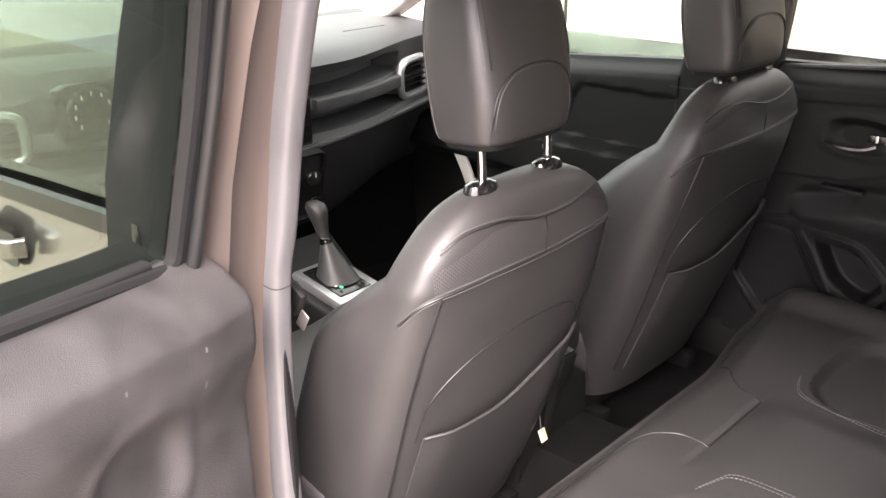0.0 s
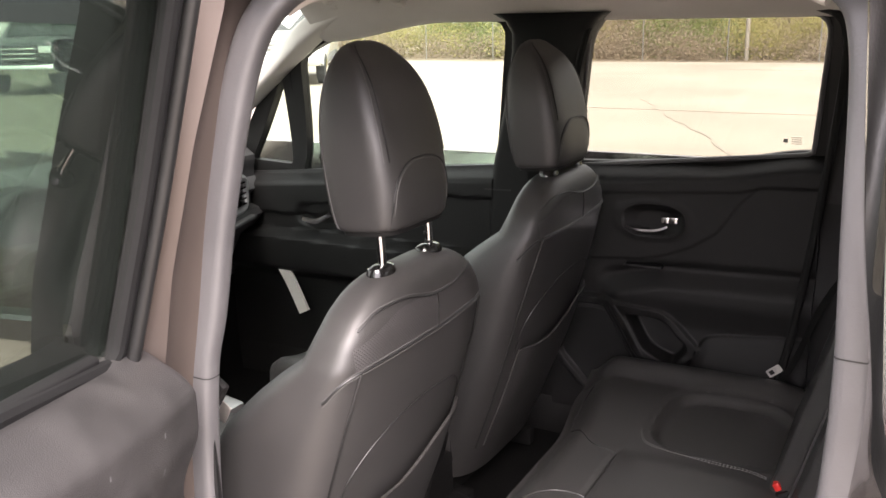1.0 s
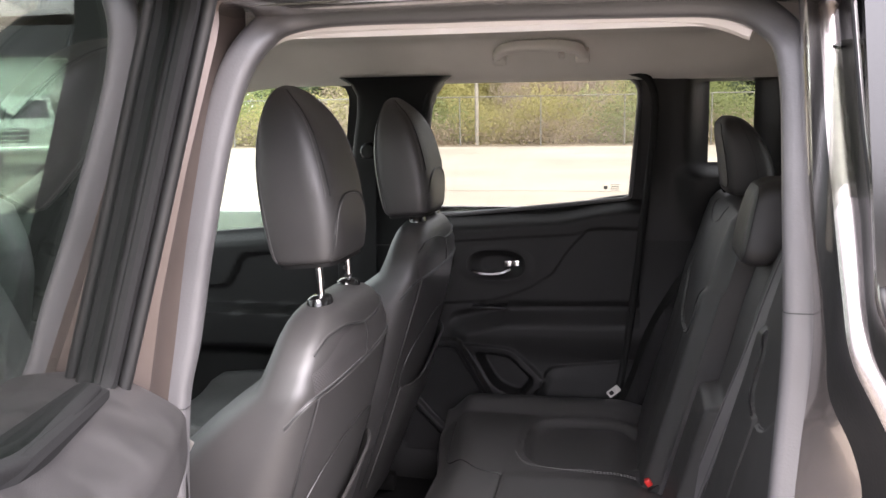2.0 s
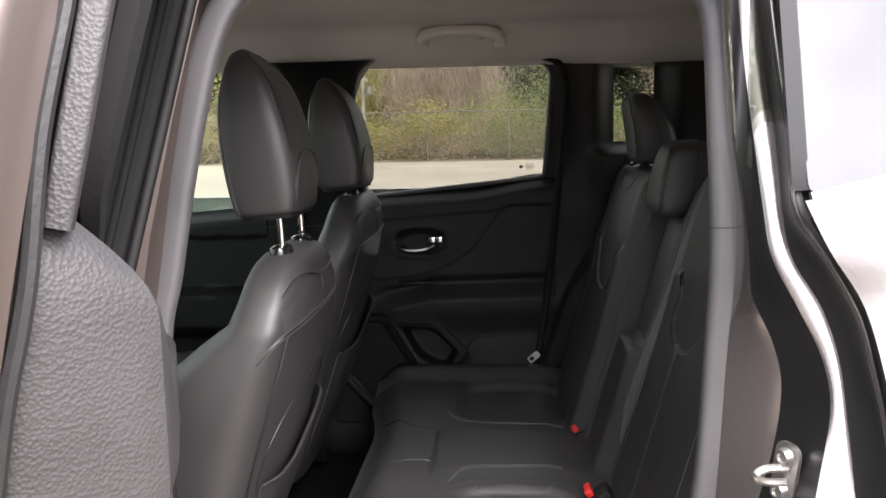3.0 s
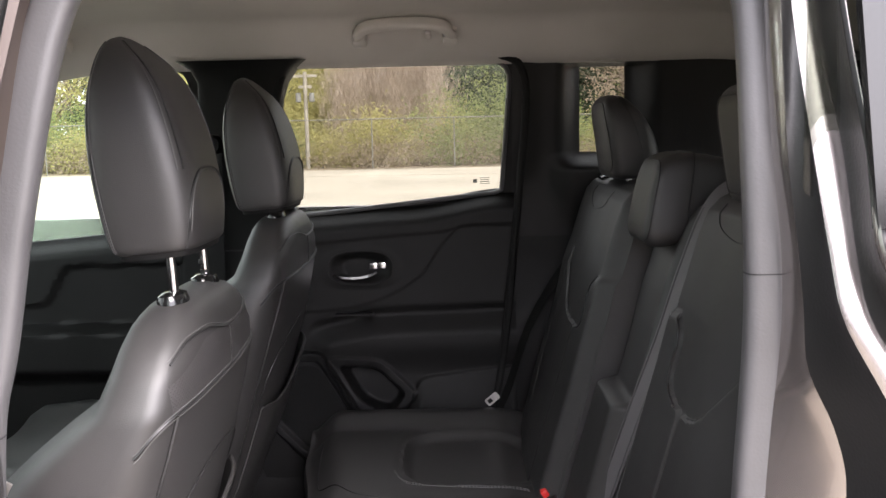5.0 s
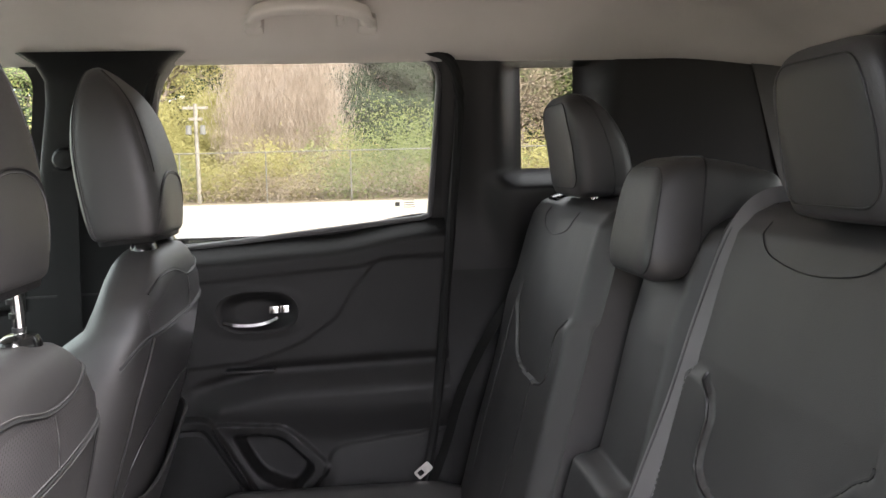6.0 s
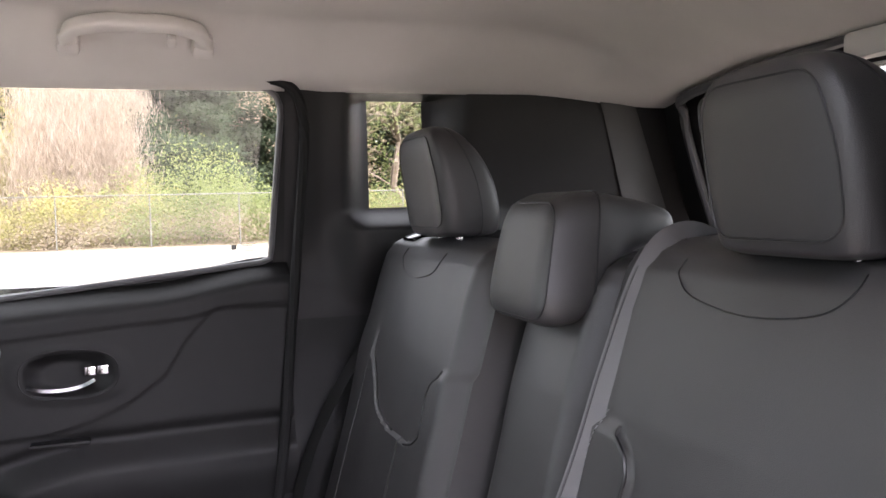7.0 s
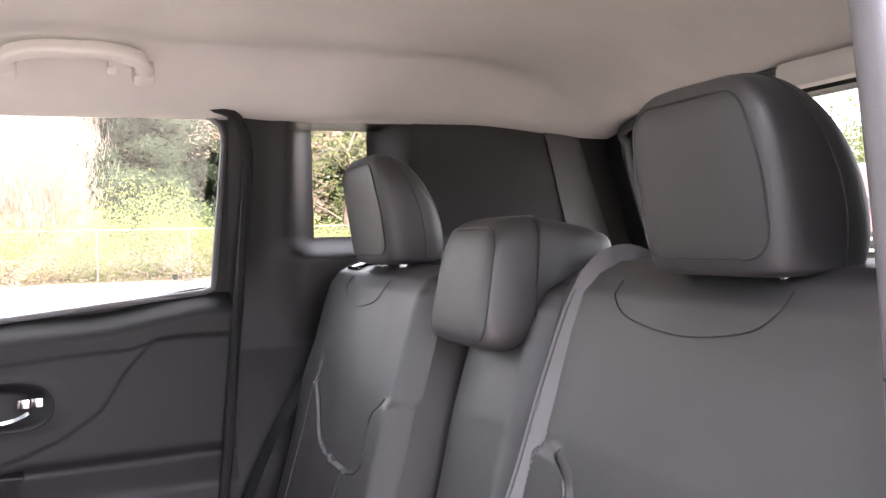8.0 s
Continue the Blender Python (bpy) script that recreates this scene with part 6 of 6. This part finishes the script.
def twigs(centres, radius, count, length, width):
    """Thin upright shoots scattered in clumps."""
    verts, faces = [], []
    for c in centres:
        c = Vector(c)
        for _ in range(count):
            p = c + Vector((rnd.gauss(0, 1), rnd.gauss(0, 1), rnd.gauss(0, 1))) * radius * 0.5
            a = Vector((rnd.gauss(0, 0.35), rnd.gauss(0, 0.35), 1.0)).normalized() * length * rnd.uniform(0.5, 1.3)
            b = Vector((rnd.uniform(0.6, 1.0), rnd.uniform(-0.5, 0.5), 0.0)).normalized() * width
            n = len(verts)
            verts += [p - b, p + b, p + b * 0.4 + a, p - b * 0.4 + a]
            faces.append((n, n + 1, n + 2, n + 3))
    return verts, faces


def limb(a, b, r0, r1, wob=0.1, n=5):
    a, b = Vector(a), Vector(b)
    L = (b - a).length
    pts = [a.lerp(b, i / n) + Vector((rnd.gauss(0, 1), rnd.gauss(0, 1), 0)) * wob * L * 0.1 * (0 < i < n) for i in range(n + 1)]
    rings = []
    for i, p in enumerate(pts):
        t = (pts[min(i + 1, n)] - pts[max(i - 1, 0)]).normalized()
        s = t.orthogonal().normalized()
        q = t.cross(s)
        r = r0 + (r1 - r0) * i / n
        rings.append([p + (s * math.cos(k * math.pi / 3) + q * math.sin(k * math.pi / 3)) * r for k in range(6)])
    return loft(rings), pts


def broad_tree(x, y, h, mat, label, bare=0.0, clumps=46, per=220, size=0.075):
    t = thing("tree", label, "tree", "trees behind the fence")
    g, pts = limb((x, y, -0.1), (x + rnd.uniform(-0.3, 0.3), y, h * 0.75), 0.16 + 0.01 * h, 0.05, 0.5, 7)
    part("trunk", g, BARK, t)
    limbs, cents = [], []
    for k in range(16):
        s = pts[rnd.randint(2, 7)]
        a = rnd.uniform(0, 6.28)
        L = rnd.uniform(0.18, 0.36) * h
        e = s + Vector((math.cos(a) * L, math.sin(a) * L, L * rnd.uniform(0.2, 1.0)))
        lg, lp = limb(s, e, 0.05, 0.012, 1.2, 4)
        limbs.append(lg)
        for q in lp[1:]:
            for _ in range(3):
                e2 = q + Vector((rnd.gauss(0, 1), rnd.gauss(0, 1), rnd.uniform(-0.2, 1))) * 0.10 * h
                limbs.append(limb(q, e2, 0.014, 0.004, 1.0, 2)[0])
                cents.append(e2)
    tagged(part("branches", join(*limbs), BARK, t), kind="stuff")
    rnd.shuffle(cents)
    if bare < 1:
        part("crown", leaves(cents[:clumps], 0.09 * h, int(per * (1 - bare)), size), mat, t, smooth=False)
    return t


def pine_tree(x, y, h, label, dense=1.0):
    t = thing("tree", label, "tree", "trees behind the fence")
    g, pts = limb((x, y, -0.1), (x + 0.2, y, h), 0.22, 0.03, 0.2, 8)
    part("trunk", g, BARK, t)
    limbs, cents = [], []
    for k in range(int(60 * dense)):
        z = h * rnd.uniform(0.16, 0.98)
        a = rnd.uniform(0, 6.28)
        L = (1 - z / h) * h * 0.30 + 0.5
        L *= rnd.uniform(0.6, 1.1)
        s = Vector((x, y, z))
        e = s + Vector((math.cos(a) * L, math.sin(a) * L, -0.12 * L))
        limbs.append(limb(s, e, 0.03, 0.008, 0.5, 3)[0])
        for f in (0.4, 0.6, 0.8, 1.0):
            cents.append(s.lerp(e, f))
    tagged(part("branches", join(*limbs), BARK, t), kind="stuff")
    part("crown", leaves(cents, 0.8 if dense < 1.2 else 0.62, int(130 * dense), 0.18 / dense, 0.6), LEAF_PINE, t, smooth=False)
    return t


# chain-link fence with posts and top rail
fence = thing("fence", "grey chain-link fence along the car park edge", "fence")
for i in range(-14, 16):
    part("post", tube([(i * 3.05 + 0.4, FENCE_Y, 0), (i * 3.05 + 0.4, FENCE_Y, 1.86)], 0.021, 6, up=(0, 1, 0)), GALV, fence)
part("top_rail", tube([(-45, FENCE_Y, 1.84), (48, FENCE_Y, 1.84)], 0.020, 6), GALV, fence)
wires = []
for i in range(-440, 470):
    x = i * 0.1
    wires.append(([(x, FENCE_Y, 0.04), (x + 0.0028, FENCE_Y, 0.04), (x + 0.9028, FENCE_Y, 1.82), (x + 0.90, FENCE_Y, 1.82)], [(0, 1, 2, 3)]))
    wires.append(([(x, FENCE_Y + 0.01, 0.04), (x + 0.0028, FENCE_Y + 0.01, 0.04), (x - 0.8972, FENCE_Y + 0.01, 1.82), (x - 0.90, FENCE_Y + 0.01, 1.82)], [(0, 1, 2, 3)]))
tagged(part("mesh", join(*wires), GALV, fence, "diamond wire mesh", smooth=False), kind="stuff")

# bank of earth and undergrowth behind the fence
rows = [[(x, y, 0.004 + 0.5 * smooth01(32.3, 42, y) + 0.15 * noise.noise(Vector((x * 0.4, y * 0.4, 3)))* smooth01(32.3, 36, y)) for y in (31.6, 32.2, 33.5, 36.5, 38, 41, 46, 60)] for x in np.linspace(-60, 70, 90)]
tagged(part("verge", sheet(rows), EARTH), "brown leaf-covered verge behind the fence", "ground", kind="structure")


def thicket(name, label, x0, x1, y0, y1, h0, h1, n, per, mat, size):
    cents = []
    for _ in range(n):
        x, y = rnd.uniform(x0, x1), rnd.uniform(y0, y1)
        H = rnd.uniform(h0, h1) * (0.6 + 0.6 * (noise.noise(Vector((x * 0.25, y * 0.2, 1))) + 0.5))
        for k in range(5):
            cents.append((x + rnd.gauss(0, 0.4), y + rnd.gauss(0, 0.4), max(0.15, H * (k + 0.7) / 5)))
    return tagged(part(name, leaves(cents, 0.75, per, size), mat, smooth=False), label, "bushes", kind="stuff")


KINDS = {"g": ("green bushes behind the fence", LEAF_GREEN), "y": ("yellow autumn bushes behind the fence", LEAF_YELLOW), "d": ("dry brown undergrowth behind the fence", LEAF_DRY)}
for k, c in enumerate("ggdygdygydgyyggygdgydygdgyd"):
    x0 = -40 + 3.1 * k
    lab, mt = KINDS[c]
    thicket("undergrowth" if c == "d" else "bushes", lab, x0 - 0.6, x0 + 3.8, 33.0 + rnd.uniform(0, 1.2), 36.5 + rnd.uniform(0, 2.0), 0.8, rnd.uniform(1.6, 3.0), 26, 130, mt, 0.055)
thicket("undergrowth", "dry brown undergrowth behind the fence", -40, 45, 32.7, 34.5, 0.3, 0.9, 260, 80, LEAF_DRY, 0.05)
thicket("bushes", "tall yellow-green bushes behind the fence", -12, -4.5, 36, 42, 2.5, 5.5, 80, 200, LEAF_YELLOW, 0.06)
brush = []
for _ in range(120):
    bx, by = rnd.uniform(-4.3, 0.4), rnd.uniform(36, 42)
    bh = rnd.uniform(3.0, 8.0)
    brush += [(bx + rnd.gauss(0, 0.25), by + rnd.gauss(0, 0.25), bh * (k + 0.3) / 7) for k in range(7)]
tagged(part("undergrowth", twigs(brush, 0.8, 150, 0.34, 0.008), LEAF_TWIG, smooth=False), "tall pale bare brush behind the fence", "bushes", kind="stuff")

thicket("bushes", "green and yellow bushes at the edge of the lot", 25, 31, 13, 34, 3.0, 6.5, 90, 180, LEAF_GREEN, 0.07)

for x, y, h, m, lab, b in ((-14, 44, 10, LEAF_GREEN, "green broad-leaved tree behind the fence", 0.1), (-9, 46, 9, LEAF_YELLOW, "yellowing broad-leaved tree behind the fence", 0.0), (-19, 43, 11, LEAF_YELLOW, "yellowing broad-leaved tree behind the fence", 0.1), (-2.5, 42, 9, LEAF_DRY, "bare pale tree with dry twigs", 0.55), (0.5, 47, 12, LEAF_DRY, "bare pale tree with dry twigs", 0.6), (8.5, 41, 9, LEAF_DRY, "brown half-bare tree behind the fence", 0.6), (13, 45, 11, LEAF_GREEN, "green broad-leaved tree behind the fence", 0.2), (18, 43, 8, LEAF_GREEN, "green broad-leaved tree behind the fence", 0.0), (24, 42, 9, LEAF_YELLOW, "yellowing broad-leaved tree behind the fence", 0.2), (-25, 45, 11, LEAF_GREEN, "green broad-leaved tree behind the fence", 0.0), (-33, 45, 10, LEAF_DRY, "brown half-bare tree behind the fence", 0.3), (31, 44, 11, LEAF_GREEN, "green broad-leaved tree behind the fence", 0.0)):
    broad_tree(x, y, h, m, lab, b)
for x, y, h in ((1.9, 40, 11.0), (4.3, 44, 12.5), (-7, 55, 16), (-12, 56, 15), (16, 52, 14), (10.5, 54, 15), (-20, 57, 16), (27, 54, 15), (-1, 56, 15)):
    pine_tree(x, y, h, "dark green conifer behind the fence", 1.6 if y < 45 else 1.0)

def woods():
    """Far massed foliage that closes the view behind the trees."""
    cents = []
    for _ in range(1700):
        x = rnd.uniform(-70, 75)
        y = rnd.uniform(58, 70)
        if -7.5 < x < 1.0 and rnd.random() < 0.7:
            continue
        cents.append((x, y, rnd.uniform(0.5, 7.5 + 4.5 * (noise.noise(Vector((x * 0.06, 2, 0))) + 0.3))))
    return cents
cs = woods()
tagged(part("far_woods", leaves(cs[:900], 2.6, 70, 0.24), LEAF_DRY, smooth=False), "brown and grey massed woods far behind", "woods", kind="stuff")
tagged(part("far_woods", leaves(cs[900:], 2.6, 70, 0.24), LEAF_GREEN, smooth=False), "olive green massed woods far behind", "woods", kind="stuff")

mass = [(rnd.uniform(1.0, 7.5), rnd.uniform(45, 47.5), rnd.uniform(0.4, 10.0)) for _ in range(170)]
tagged(part("far_woods", leaves(mass, 1.3, 170, 0.15), LEAF_PINE, smooth=False), "dense dark evergreens behind the fence", "woods", kind="stuff")
near_cents = [(rnd.uniform(1.2, 22), rnd.uniform(49, 56), rnd.uniform(0.4, 12.0)) for _ in range(520)]
tagged(part("far_woods", leaves(near_cents[:300], 1.9, 80, 0.20), LEAF_PINE, smooth=False), "dark evergreen woods behind the fence", "woods", kind="stuff")
tagged(part("far_woods", leaves(near_cents[300:], 1.9, 80, 0.18), LEAF_DRY, smooth=False), "brown woods behind the fence", "woods", kind="stuff")

# woods out of view behind the camera, added to darken the reflected horizon
back_cents = [(rnd.uniform(-75, 75), rnd.uniform(-95, -80), rnd.uniform(0.4, 4.0 + 2.5 * rnd.random())) for _ in range(900)]
tagged(part("far_woods", leaves(back_cents, 2.6, 26, 0.55), LEAF_PINE, smooth=False), "unseen dark green woods added behind the camera for reflections", "woods", kind="stuff")

# utility pole
pole = thing("utility_pole", "weathered wooden utility pole with cross arms", "utility pole")
px, py = -5.15, 32.6
part("shaft", tube([(px, py, 0), (px, py, 3.65)], 0.075, 10, up=(0, 1, 0)), WOODPOLE, pole)
part("cross_arm", box(0.9, 0.09, 0.10, 0, (px, py, 3.5)), WOODPOLE, pole, smooth=False)
part("cross_arm", box(0.5, 0.09, 0.10, 0, (px, py, 3.1)), WOODPOLE, pole, smooth=False)
for dx in (-0.25, 0.25):
    part("transformer", lathe([(0, 0.18), (0.10, 0.16), (0.11, -0.16), (0, -0.18)], 12, "z", (px + dx, py - 0.12, 2.7)), GALV, pole)

# parked pickups
BLACKPAINT = material("black_car_paint", (0.01, 0.01, 0.011), 0.25, stain=0.05, coat=1.0)
WHITEPAINT = material("white_car_paint", (0.75, 0.75, 0.74), 0.3, stain=0.04, coat=1.0)
REDPAINT = material("dark_red_car_paint", (0.30, 0.02, 0.025), 0.25, stain=0.06, coat=1.0)
TYRE = material("tyre", (0.015, 0.015, 0.015), 0.85, stain=0.2)
LAMP = material("lamp_glass", (0.7, 0.7, 0.7), 0.1, stain=0.05)
WINDOW = material("dark_car_glass", (0.02, 0.022, 0.024), 0.05, stain=0.0)


def pickup(at, paint, label):
    t = thing("pickup_truck", label, "truck", "parked trucks", at=at)
    # local: +x is the front
    prof = [(2.75, 0.55), (2.85, 0.75), (2.82, 1.12), (2.65, 1.22), (1.35, 1.30), (0.75, 1.85), (0.4, 1.92), (-0.85, 1.92), (-1.15, 1.80), (-1.25, 1.32), (-2.85, 1.30), (-2.90, 0.62), (-2.6, 0.5), (2.5, 0.48)]
    rings = []
    for y, k in ((-0.98, 0.94), (-0.95, 1.0), (-0.6, 1.01), (0, 1.015), (0.6, 1.01), (0.95, 1.0), (0.98, 0.94)):
        rings.append([(x * (0.985 if k < 1 else 1), y * (0.84 if z > 1.4 else 1), 0.5 + (z - 0.5) * (k if z > 1.0 else 1)) for x, z in prof])
    part("body", loft(rings), paint, t)
    part("windscreen", sheet([[(1.30, -0.82, 1.34), (1.30, 0.82, 1.34)], [(0.80, -0.72, 1.80), (0.80, 0.72, 1.80)]], (0.01, 0, 0.01)), WINDOW, t)
    for s in (-1, 1):
        part("side_window", sheet([[(1.05, s * 0.965, 1.36), (-1.05, s * 0.965, 1.36)], [(0.66, s * 0.835, 1.80), (-0.92, s * 0.835, 1.80)]], (0, s * 0.01, 0)), WINDOW, t)
        part("headlight", box(0.08, 0.42, 0.17, 0.03, (2.80, s * 0.72, 1.04)), LAMP, t)
        part("tail_light", box(0.06, 0.14, 0.34, 0.02, (-2.88, s * 0.87, 1.08)), RED, t)
        for x in (1.85, -1.75):
            w = part("wheel", lathe([(0.0, -0.13), (0.30, -0.13), (0.39, -0.10), (0.40, 0.0), (0.39, 0.10), (0.30, 0.13), (0.0, 0.13)], 24, "y", (x, s * 0.88, 0.40)), TYRE, t)
            part("rim", lathe([(0.0, 0.03), (0.10, 0.035), (0.22, 0.02), (0.26, 0.0)], 16, "y", (x, s * 1.0, 0.40)) if s > 0 else lathe([(0.0, -0.03), (0.10, -0.035), (0.22, -0.02), (0.26, 0.0)], 16, "y", (x, s * 1.0, 0.40)), CHROME, w)
    part("grille", box(0.05, 0.95, 0.36, 0.04, (2.83, 0, 0.95)), GLOSS, t)
    for k in range(3):
        part("grille_bar", box(0.03, 0.92, 0.035, 0.01, (2.865, 0, 0.84 + 0.11 * k)), CHROME, t)
    part("bumper", box(0.22, 1.90, 0.22, 0.05, (2.82, 0, 0.60)), CHROME, t)
    part("rear_bumper", box(0.18, 1.86, 0.18, 0.04, (-2.92, 0, 0.58)), CHROME, t)
    return t


for k in range(3):
    pickup(pose(-21.2 + 2.0 * k, 12.5 + 2.4 * k, 0, 0, 0, -60), BLACKPAINT, "black pickup truck parked across the lot")
pickup(pose(-15.1, 19.4, 0, 0, 0, -60), WHITEPAINT, "white pickup truck parked across the lot")
pickup(pose(10.0, 8.0, 0, 0, 0, 225) @ Matrix.Scale(1.08, 4), REDPAINT, "dark red pickup truck with a chrome grille parked behind the car")

# white building far off
bld = thing("building", "long white low building beyond the parked trucks", "building")
part("wall", box(40, 10, 4.2, 0.02, (-46, 42, 2.1)), WHITEPAINT, bld, smooth=False)
part("roof", box(41, 11, 0.4, 0.05, (-46, 42, 4.4)), GALV, bld, smooth=False)
for k in range(5):
    part("door", box(2.8, 0.1, 3.0, 0.02, (-60 + 6.5 * k, 36.96, 1.5)), GALV, bld, smooth=False)
